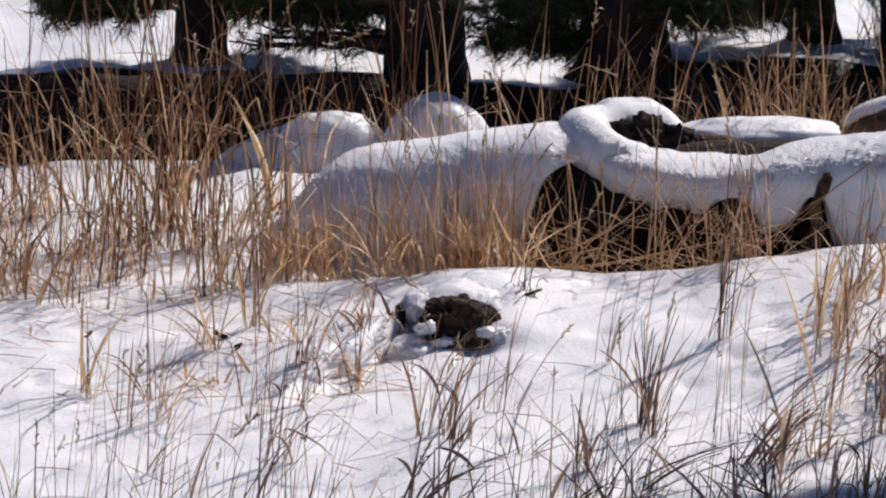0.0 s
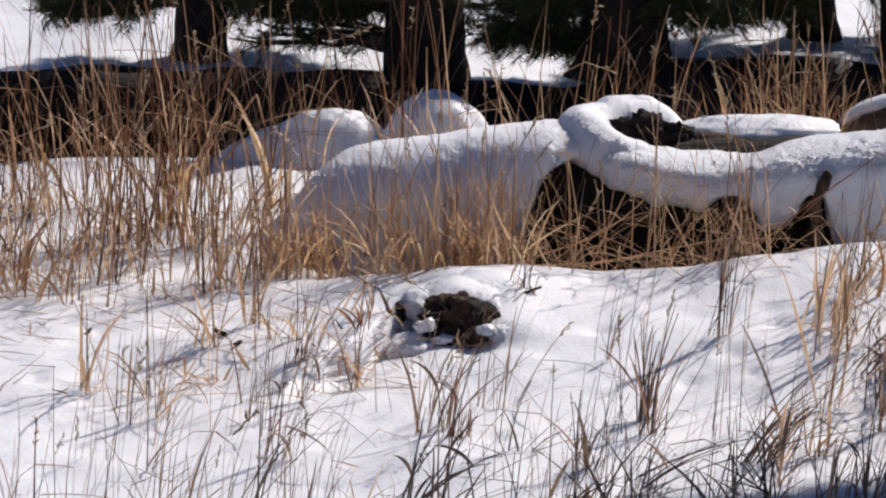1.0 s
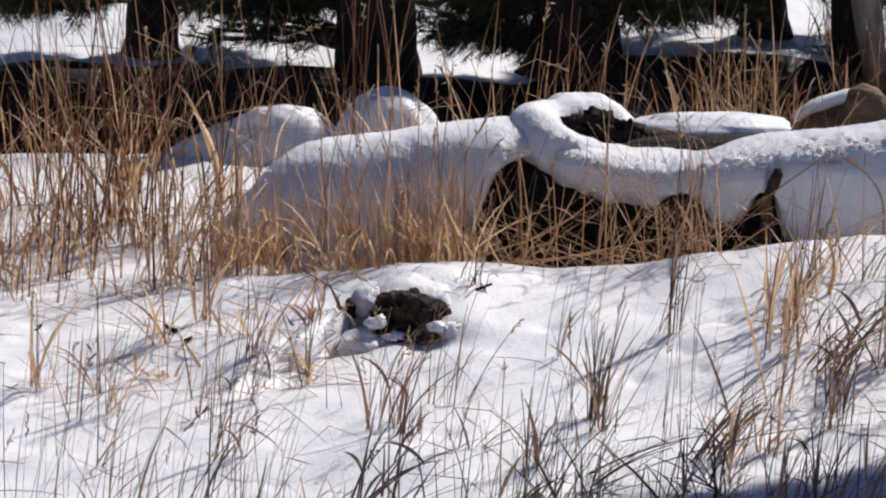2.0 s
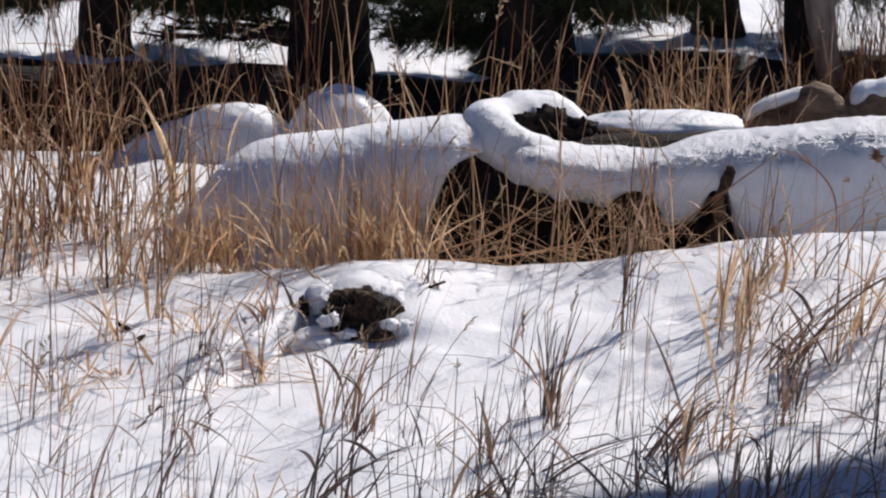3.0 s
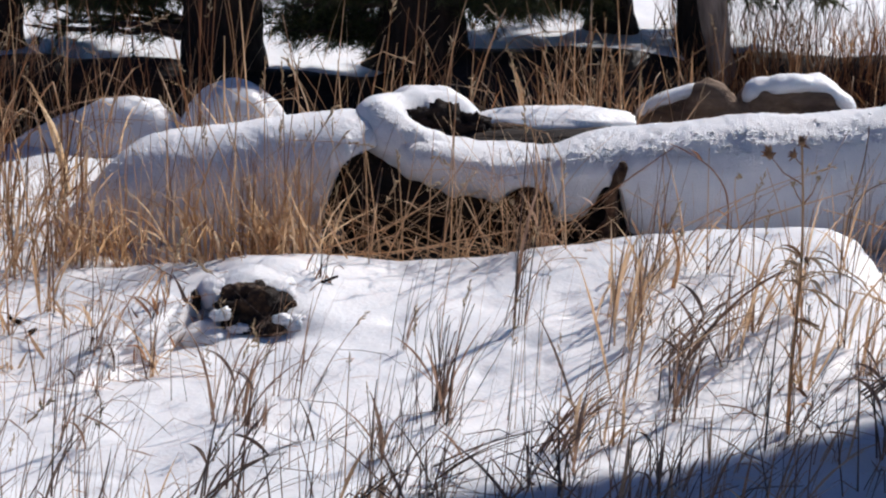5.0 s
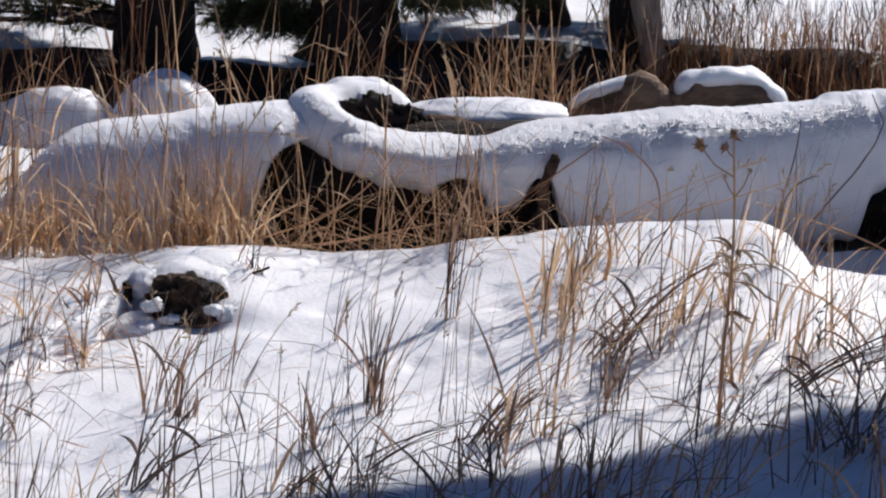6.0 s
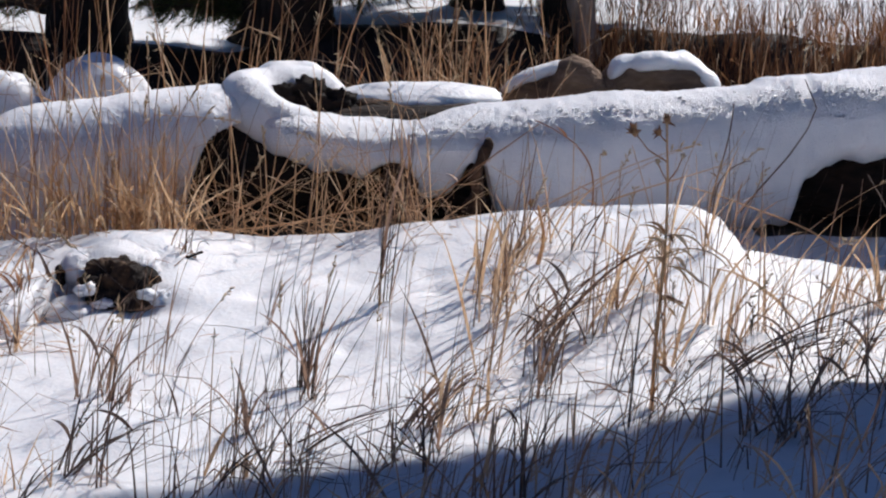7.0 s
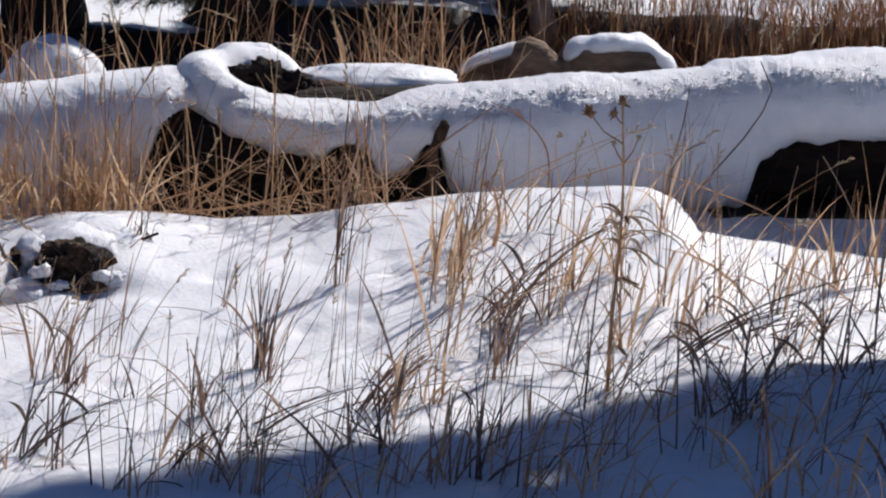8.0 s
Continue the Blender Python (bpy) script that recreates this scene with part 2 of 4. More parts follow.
    z = z + (resample(BANK, x) + 0.02 * value_noise(x * 3, 7, 0, 6)) * smooth(edge, edge + 0.38, y)
    z = z + 0.5 * smooth(17, 40, y) + 0.04 * layered(x * 0.8, y * 0.8, 0, 31) * smooth(15, 16, y)
    # the slope that the eye looks down from
    return z + 1.4 * (1 - smooth(0.5, 8.0, y))


def stretched(lo, hi, step, far):
    core = np.arange(lo, hi + step / 2, step)
    out = []
    d = step
    while sum(out) < far:
        d *= 1.22
        out.append(d)
    s = np.cumsum(out)
    return np.concatenate([(lo - s)[::-1], core, hi + s])


gx, gy = stretched(-3.4, 3.6, 0.022, 900), stretched(8.6, 16.6, 0.026, 900)
X, Y = np.meshgrid(gx, gy)
Z = ground_height(X, Y)
nx, ny = len(gx), len(gy)
idx = np.arange(nx * ny).reshape(ny, nx)
quads = np.stack([idx[:-1, :-1], idx[:-1, 1:], idx[1:, 1:], idx[1:, :-1]], -1).reshape(-1, 4)
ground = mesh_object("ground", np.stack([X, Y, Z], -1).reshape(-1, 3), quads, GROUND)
tagged(ground, "sunlit crusted snow with a bare dark bank of leaf litter and painted shade under the log", "snow", kind="structure")
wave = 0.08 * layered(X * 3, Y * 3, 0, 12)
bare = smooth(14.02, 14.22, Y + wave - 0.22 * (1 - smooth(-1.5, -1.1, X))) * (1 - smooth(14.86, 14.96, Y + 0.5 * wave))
# near-black painted on the ground in the log's two hollows, as their shade
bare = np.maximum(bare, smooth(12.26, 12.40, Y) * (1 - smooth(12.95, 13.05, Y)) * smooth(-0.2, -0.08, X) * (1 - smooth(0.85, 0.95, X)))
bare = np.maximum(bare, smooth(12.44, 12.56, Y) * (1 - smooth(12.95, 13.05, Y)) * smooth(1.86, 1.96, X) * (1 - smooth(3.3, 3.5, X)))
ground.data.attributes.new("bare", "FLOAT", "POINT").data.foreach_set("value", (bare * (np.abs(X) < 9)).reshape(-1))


def level(x, y):
    """The height of the built sheet at a place."""
    i = min(max(int(np.searchsorted(gx, x)) - 1, 0), nx - 2)
    j = min(max(int(np.searchsorted(gy, y)) - 1, 0), ny - 2)
    a, b = (x - gx[i]) / (gx[i + 1] - gx[i]), (y - gy[j]) / (gy[j + 1] - gy[j])
    return float((Z[j, i] * (1 - a) + Z[j, i + 1] * a) * (1 - b) + (Z[j + 1, i] * (1 - a) + Z[j + 1, i + 1] * a) * b)


def on_ground(x, y, sink=0.0):
    return (x, y, level(x, y) - sink)


# ---- the fallen log under snow ----
def loaf(top, bottom, yc, half, step=0.008, sides=76, bulge=0.0, seed=0, power=0.8, amp=0.012, ends=(0.06, 0.06), creases=(), grain=0.0021):
    """A long cushion of snow: top and lower rim along x, half its width."""
    xs = np.arange(top[0][0], top[-1][0] + step / 2, step)
    zt, zb = resample(top, xs), resample(bottom, xs)
    zt = np.convolve(np.pad(zt, 12, "edge"), np.ones(25) / 25, "valid")
    zb = np.convolve(np.pad(zb, 2, "edge"), np.ones(5) / 5, "valid")
    close = np.minimum(np.sqrt(np.clip(1 - (1 - np.clip((xs - xs[0]) / ends[0], 0, 1)) ** 2, 0.0, 1)), np.sqrt(np.clip(1 - (1 - np.clip((xs[-1] - xs) / ends[1], 0, 1)) ** 2, 0.0, 1)))
    close = np.maximum(close, 0.02)
    a = np.linspace(0, 2 * math.pi, sides, endpoint=False)
    ca, sa = np.cos(a), np.sin(a)
    zb = zb + 0.016 * layered(xs * 12, 3.3, 0, seed + 2, 3)
    zm = zt - np.convolve(np.pad(zt - zb, 35, "edge"), np.ones(71) / 71, "valid") * 0.5
    zb = np.minimum(zb, zm - 0.02)
    w = resample(half, xs) * close
    ys = yc + w[:, None] * (np.sign(ca) * np.abs(ca) ** power)[None, :]
    up = (zt - zm) * close
    dn = (zm - zb) * close
    zs = zm[:, None] + np.where(sa > 0, sa ** 1.0 if power == 1 else np.abs(sa) ** 0.9, 0)[None, :] * up[:, None] - np.where(sa < 0, np.abs(sa) ** 0.8, 0)[None, :] * dn[:, None]
    xx = np.repeat(xs[:, None], sides, 1)
    d = amp * layered(xx * 4.5, ys * 5, zs * 6, seed, 3) + 0.2 * amp * layered(xx * 28, ys * 28, zs * 28, seed + 7, 2)
    d = d + grain * (0.7 * layered(xx * 60, ys * 60, zs * 60, seed + 11, 2) + value_noise(xx * 110, ys * 110, zs * 110, seed + 13)) * (0.35 + 0.65 * smooth(-0.5, 0.5, sa))[None, :]
    for cx, slant, deep in creases:
        d = d - deep * np.exp(-((xx - cx - slant * np.sin((zs - 0.35) * 12)) / 0.022) ** 2) * smooth(-0.75, 0.1, sa)[None, :]
    ys = ys + d * ca[None, :]
    zs = zs + d * sa[None, :]
    v = np.stack([xx, ys, zs], -1).reshape(-1, 3)
    n = len(xs)
    f = [(i * sides + j, i * sides + (j + 1) % sides, (i + 1) * sides + (j + 1) % sides, (i + 1) * sides + j) for i in range(n - 1) for j in range(sides)]
    f += [tuple(range(sides))[::-1], tuple(range((n - 1) * sides, n * sides))]
    return v, f


LOG_TOP = [(0.10, 0.37), (0.18, 0.375), (0.32, 0.343), (0.52, 0.320), (0.65, 0.323), (0.74, 0.338), (0.93, 0.366), (1.13, 0.397), (1.34, 0.424), (1.50, 0.438), (1.66, 0.432), (1.86, 0.453), (2.0, 0.472), (2.2, 0.497), (2.36, 0.509), (2.55, 0.522), (2.9, 0.54), (3.4, 0.50)]
LOG_RIM = [(0.10, 0.27), (0.16, 0.22), (0.26, 0.17), (0.38, 0.135), (0.46, 0.115), (0.50, 0.12), (0.535, 0.16), (0.60, 0.185), (0.64, 0.16), (0.67, 0.12), (0.70, 0.05), (0.74, 0.03), (0.80, 0.06), (0.84, 0.11), (0.88, 0.20), (0.912, 0.31), (0.925, 0.17), (0.95, 0.03), (1.04, -0.04), (1.5, -0.05), (2.05, -0.05), (2.06, 0.03), (2.07, 0.12), (2.12, 0.135), (2.14, 0.17), (2.18, 0.19), (2.22, 0.205), (2.3, 0.19), (2.4, 0.215), (2.6, 0.21), (3.4, 0.2)]
log = thing("fallen_log", (1.5, 12.75, 0.0), "fallen dark-barked log under a thick rounded cushion of snow", "log")
xs = np.linspace(-0.06, 3.5, 60)
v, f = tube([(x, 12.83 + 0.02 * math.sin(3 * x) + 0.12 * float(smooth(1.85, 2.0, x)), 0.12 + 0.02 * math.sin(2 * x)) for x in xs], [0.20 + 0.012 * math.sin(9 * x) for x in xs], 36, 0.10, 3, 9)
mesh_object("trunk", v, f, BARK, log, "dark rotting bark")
v, f = loaf(LOG_TOP, LOG_RIM, 12.74, [(0.10, 0.12), (0.2, 0.17), (0.5, 0.20), (1.0, 0.24), (3.4, 0.25)], seed=21, amp=0.013, ends=(0.07, 0.2), creases=((2.07, 0.03, 0.006),))
mesh_object("snow_cover", v, f, SNOW_CRUST, log, "thick crusted snow, hanging over the log")


def snow_roll(line, seed):
    """A round roll of snow along (x, y, z, radius), smoothly bent, with blunt ends."""
    a = np.array(line, float)
    t = np.linspace(0, len(a) - 1, 130)
    k = [np.interp(t, np.arange(len(a)), a[:, i]) for i in range(4)]
    k = [np.convolve(np.pad(q, 11, "edge"), np.ones(23) / 23, "valid") for q in k]
    end = np.sqrt(np.clip(1 - np.linspace(-1, 1, 130) ** 10, 0.02, 1))
    vv, ff = tube(np.stack(k[:3], 1), k[3] * end, 40, 0.10, seed, 7)
    mid = np.repeat(np.stack(k[:3], 1), 40, 0)
    out = (vv - mid) / (np.linalg.norm(vv - mid, axis=1)[:, None] + 1e-9)
    return vv + out * 0.0022 * layered(*(vv * 60).T, seed + 2, 2)[:, None], ff


# the roll of snow that curls back round the stump at the log's end
curl, ff = snow_roll([(0.42, 12.74, 0.22, 0.09), (0.30, 12.72, 0.245, 0.10), (0.17, 12.70, 0.31, 0.10), (0.085, 12.74, 0.365, 0.10), (0.065, 12.84, 0.375, 0.095), (0.09, 12.96, 0.365, 0.09), (0.17, 13.06, 0.365, 0.09), (0.28, 13.10, 0.355, 0.10), (0.37, 13.11, 0.31, 0.10), (0.42, 13.11, 0.22, 0.09)], 23)
mesh_object("snow_curl", curl, ff, SNOW_CRUST, log, "roll of snow curling back round the stump")

r = np.random.default_rng(31)
t = np.linspace(0, 1, 14)
vv, ff = tube(np.stack([0.878 + 0.05 * t + 0.008 * np.sin(9 * t), 12.53 - 0.03 * t, 0.02 + 0.285 * t ** 0.9], 1), 0.032 * (1 - 0.5 * t) * (1 + 0.22 * np.sin(17 * t)), 14, 0.35, 41, 24)
mesh_object("branch_stub", vv, ff, ROOT, log, "broken brown branch stub in the snow")
vv, ff = ball((0.625, 12.60, 0.14), (0.06, 0.06, 0.085), 0.4, 3.5, 43, 4)
mesh_object("root_knot", vv, ff, ROOT, log, "ragged brown root under the snow")


def grains(cover, count, seed, parent, sides=76):
    """Loose frozen grains on the shoulder of a snow cover, where the sun grazes it."""
    r = np.random.default_rng(seed)
    grid = cover.reshape(-1, sides, 3)
    along = np.gradient(grid, axis=0)
    round_ = np.roll(grid, -1, 1) - np.roll(grid, 1, 1)
    normal = np.cross(round_, along)
    normal /= np.linalg.norm(normal, axis=2)[..., None] + 1e-9
    out = np.sign(np.sum(normal * (grid - grid.mean(1)[:, None, :]), axis=2))
    graze = np.sum(normal * np.array(sun_to), axis=2) * out
    keep = r.normal(0.02, 0.14, graze.shape)
    pick = grid[(np.abs(graze - keep) < 0.08) & (grid[..., 1] < 12.80) & (grid[..., 2] > 0.2)]
    at = pick[r.integers(0, len(pick), count)] + r.normal(0, 0.005, (count, 3)) * np.array([1.5, 0.5, 0.5])
    size = r.uniform(0.0018, 0.0045, (count, 1, 3)) * np.array([1.3, 1.0, 0.9])
    unit = np.array([(1, 0, 0), (0, 1, 0), (-1, 0, 0), (0, -1, 0), (0, 0, 1), (0, 0, -1)], float)
    vv = (at[:, None, :] + unit[None] * size).reshape(-1, 3)
    tri = np.array([(0, 1, 4), (1, 2, 4), (2, 3, 4), (3, 0, 4), (1, 0, 5), (2, 1, 5), (3, 2, 5), (0, 3, 5)])
    ff = (tri[None] + 6 * np.arange(count)[:, None, None]).reshape(-1, 3)
    tagged(mesh_object("frost_dusting", vv, [tuple(int(q) for q in t) for t in ff], SNOW, parent, "loose glittering frozen grains"), kind="stuff")


grains(v, 4200, 22, log)
grains(curl, 350, 24, log, 40)

hump = thing("snow_covered_log", (-0.6, 12.8, 0.0), "rounded end of a log buried in smooth shaded snow", "log")
v, f = loaf([(-1.20, -0.06), (-1.10, 0.0), (-1.0, 0.10), (-0.93, 0.19), (-0.87, 0.27), (-0.78, 0.318), (-0.69, 0.34), (-0.45, 0.369), (-0.29, 0.39), (-0.02, 0.418), (0.13, 0.40)],
            [(-1.20, -0.12), (-0.22, -0.1), (-0.14, -0.03), (-0.12, 0.06), (-0.10, 0.15), (-0.06, 0.25), (-0.02, 0.32), (0.13, 0.35)], 12.82, [(-1.20, 0.12), (-1.0, 0.20), (-0.85, 0.25), (-0.05, 0.25), (0.13, 0.12)], seed=33, amp=0.009, ends=(0.12, 0.06))
mesh_object("snow_cover", v, f, SNOW, hump)
grains(v, 350, 23, hump)
v, f = tube([(x, 12.86, 0.12) for x in np.linspace(-0.75, 0.12, 20)], [0.15] * 20, 24, 0.08, 5, 9)
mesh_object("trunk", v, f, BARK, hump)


def snow_mound(at, radii, seed, label, mat=None, rough=0.18, sharp=1.25, flat=2.0):
    """A drifted dome; at: the middle, with the height of its top."""
    n, m = 40, 84
    rr = np.linspace(0, 1, n) ** 0.9
    a = np.linspace(0, 2 * math.pi, m, endpoint=False)
    out = 1 + 0.16 * layered(np.cos(a) * 1.3 + 4, np.sin(a) * 1.3, 0, seed, 2)
    x = at[0] + rr[:, None] * (np.cos(a) * out * radii[0])[None, :]
    y = at[1] + rr[:, None] * (np.sin(a) * out * radii[1])[None, :]
    base = ground_height(x, y) - 0.02
    lift = (1 - rr ** flat) ** sharp
    z = base + lift[:, None] * (at[2] - base) + (0.10 * layered(x * 4, y * 4, 0, seed + 3, 3) + 0.02 * layered(x * 16, y * 16, 0, seed + 9, 2)) * rough * 2 * (lift ** 0.5)[:, None]
    v = np.stack([x, y, z], -1).reshape(-1, 3)
    f = [(i * m + j, i * m + (j + 1) % m, (i + 1) * m + (j + 1) % m, (i + 1) * m + j)[::-1] for i in range(n - 1) for j in range(m)]
    return tagged(mesh_object("snow_mound", v, f, mat or SNOW), label, "snow mound", "mounds behind the log")


snow_mound((-0.96, 14.18, 0.205), (0.44, 0.25), 4, "low rounded mound of shaded blue-grey snow", sharp=1.0, rough=0.12)
snow_mound((-0.50, 14.08, 0.275), (0.25, 0.24), 8, "snow-capped mound with a sunlit shoulder", sharp=0.8, rough=0.12, flat=3.4)
snow_mound((-0.18, 14.0, 0.15), (0.27, 0.24), 15, "small spill of sunlit snow", sharp=0.6, rough=0.06)
v, f = ball((0.25, 13.16, 0.22), (0.23, 0.16, 0.235), 0.06, 1.6, 12, 5, 0.4)
tagged(mesh_object("snow_mound", v, f, SNOW), "smooth bright snow cap over a stump", "snow mound", "mounds behind the log")

# the stump in the crook of the log
stump = thing("stump", (0.35, 12.95, 0.1), "dark rotten stump with a ragged top beside the log", "stump")
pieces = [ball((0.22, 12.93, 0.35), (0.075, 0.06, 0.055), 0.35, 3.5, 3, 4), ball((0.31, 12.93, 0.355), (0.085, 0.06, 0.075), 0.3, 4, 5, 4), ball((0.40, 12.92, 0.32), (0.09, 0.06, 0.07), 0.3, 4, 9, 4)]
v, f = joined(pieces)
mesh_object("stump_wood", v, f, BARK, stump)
v, f = ball((0.55, 12.94, 0.29), (0.12, 0.07, 0.06), 0.25, 3, 14, 4)
mesh_object("mossy_slab", v, f, ROOT, stump, "brown moss-grown root slab")

# flat slab under snow
slab = thing("flat_stone", (0.75, 13.1, 0.2), "flat grey stone with a sheet of snow on it", "stone")
v, f = ball((0.76, 13.08, 0.20), (0.33, 0.13, 0.16), 0.10, 2.2, 44, 4, 0.2)
v[:, 2] = np.minimum(v[:, 2], 0.335 + 0.02 * v[:, 0])
mesh_object("stone", v, f, GREY_WOOD, slab)
v, f = ball((0.72, 13.10, 0.335), (0.30, 0.15, 0.05), 0.10, 2.2, 46, 4, 0.3)
mesh_object("snow_cover", v, f, SNOW, slab)


# ---- weathered root wood with snow caps ----
def snowy_wood(line, y, seed, label, first, last, thick):
    """line: (x, z, radius) along a bent root; the snow lies on it from first to last (0 to 1)."""
    ob = thing("root_wood", (line[0][0], y, 0.1), label, "driftwood", "snow-capped roots by the tree")
    line = np.array(line)
    t = np.linspace(0, 1, 36)
    x, z, r = (np.interp(t, np.linspace(0, 1, len(line)), line[:, i]) for i in range(3))
    v, f = tube(np.stack([x, y + 0.02 * np.sin(5 * t), z], 1), r, 28, 0.30, seed, 13)
    mesh_object("wood", v, f, GREY_WOOD, ob)
    q = np.linspace(first, last, 30)
    cx, cz, cr = np.interp(q, t, x), np.interp(q, t, z), np.interp(q, t, r)
    roll = thick * np.sqrt(np.clip(1 - np.linspace(-1, 1, 30) ** 6, 0.03, 1))
    v, f = tube(np.stack([cx, np.full(30, y), cz + cr * 0.9], 1), roll * 1.15, 22, 0.38, seed + 5, 9)
    v[:, 1] = y + (v[:, 1] - y) * 1.9
    mesh_object("snow_cap", v, f, SNOW, ob)
    return ob


snowy_wood([(1.02, 0.20, 0.05), (1.14, 0.26, 0.08), (1.24, 0.28, 0.085), (1.33, 0.33, 0.08), (1.44, 0.25, 0.06)], 13.5, 61, "grey weathered root with patchy snow on it", 0.06, 0.66, 0.020)
snowy_wood([(1.42, 0.23, 0.07), (1.52, 0.30, 0.09), (1.64, 0.325, 0.085), (1.75, 0.315, 0.08), (1.85, 0.26, 0.07), (1.92, 0.20, 0.05)], 13.5, 66, "brown weathered root wood under a rounded snow cap", 0.08, 0.9, 0.038)
snow_mound((2.05, 13.3, 0.36), (0.34, 0.26), 71, "low snow hump behind the log")

# ---- the dark log on the far side of the ditch ----
dark = thing("dark_log", (-1.6, 14.58, 0.0), "long dark bare log lying in the shade", "log")
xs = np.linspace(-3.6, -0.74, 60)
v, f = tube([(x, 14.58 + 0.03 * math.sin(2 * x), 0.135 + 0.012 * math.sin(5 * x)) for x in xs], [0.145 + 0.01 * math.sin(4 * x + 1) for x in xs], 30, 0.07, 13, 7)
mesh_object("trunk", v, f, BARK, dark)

# ---- the rock in the drift ----
rock = thing("rock", (-0.38, 11.55, 0.05), "dark brown lichen-grown rock breaking through the snow", "rock")
v, f = ball((-0.335, 11.40, 0.01), (0.135, 0.13, 0.13), 0.3, 2.4, 77, 5, 0.0)
mesh_object("stone", v, f, ROCK, rock)
v, f = ball((-0.535, 11.45, 0.055), (0.018, 0.05, 0.04), 0.3, 2.6, 78, 4, 0.0)
mesh_object("stone", v, f, ROCK, rock)
for at, radii, seed in (((-0.37, 11.55, 0.075), (0.155, 0.14, 0.07), 81), ((-0.47, 11.50, 0.07), (0.07, 0.09, 0.06), 82), ((-0.27, 11.50, 0.075), (0.07, 0.08, 0.055), 84), ((-0.49, 11.30, -0.02), (0.09, 0.10, 0.05), 83), ((-0.215, 11.31, 0.015), (0.05, 0.05, 0.035), 85), ((-0.41, 11.23, -0.05), (0.08, 0.05, 0.035), 87), ((-0.22, 11.23, -0.05), (0.07, 0.05, 0.035), 97), ((-0.445, 11.29, 0.055), (0.035, 0.025, 0.022), 91), ((-0.39, 11.265, 0.015), (0.035, 0.02, 0.018), 92), ((-0.25, 11.275, 0.045), (0.03, 0.02, 0.018), 94)):
    v, f = ball(at, radii, 0.13 if radii[0] > 0.06 else 0.38, 2.0 if radii[0] > 0.06 else 3.2, seed, 4, 0.1)
    mesh_object("snow_patch", v, f, SNOW_CRUST, rock)


# ---- trees ----
def needles(at, way, count, length, r, spread=1.0, width=0.0016):
    """A tuft of thin needles round a twig's end: triangles."""
    way = np.array(way) / np.linalg.norm(way)
    d = way * r.uniform(0.2, 1.0, (count, 1)) + r.normal(0, 0.55 * spread, (count, 3))
    d /= np.linalg.norm(d, axis=1)[:, None]
    side = np.cross(d, r.normal(0, 1, (count, 3)))
    side *= width / np.linalg.norm(side, axis=1)[:, None]
    o = np.array(at) - way * r.uniform(0, length * 0.9, (count, 1))
    v = np.stack([o - side, o + side, o + d * length * r.uniform(0.7, 1.1, (count, 1))], 1).reshape(-1, 3)
    return v, [(3 * k, 3 * k + 1, 3 * k + 2) for k in range(count)]


def bough(base, az, length, rise, droop, r, tufts, needle=0.07, count=34, width=0.0016):
    """One branch: wood and needle pieces."""
    wood, leaf = [], []
    t = np.linspace(0, 1, 9)
    d = np.array([math.sin(az), math.cos(az)])
    pts = np.stack([base[0] + d[0] * length * t, base[1] + d[1] * length * t, base[2] + rise * length * t - droop * length * t ** 2], 1)
    pts[1:, :] += r.normal(0, 0.012 * length, (8, 3))
    wood.append(tube(pts, np.linspace(0.018, 0.004, 9) * (0.6 + 0.5 * length), 5, caps=False))
    for _ in range(tufts):
        s = r.uniform(0.3, 1.0)
        i = min(int(s * 8), 7)
        p = pts[i] + (pts[i + 1] - pts[i]) * (s * 8 - i)
        way = np.array([d[0], d[1], 0.1]) * 0.6 + r.normal(0, 0.5, 3)
        way[2] -= 0.15
        way /= np.linalg.norm(way)
        reach = r.uniform(0.06, 0.26) * (1.2 - 0.6 * s) * min(1.0, length)
        q = p + way * reach
        wood.append(tube([p, (p + q) / 2 + r.normal(0, 0.01, 3), q], [0.004, 0.003, 0.002], 4, caps=False))
        leaf.append(needles(q, way, count, needle, r, 1.0, width))
        if reach > 0.12:
            leaf.append(needles((p + q) / 2, way, count // 2, needle, r, 1.0, width))
    return wood, leaf


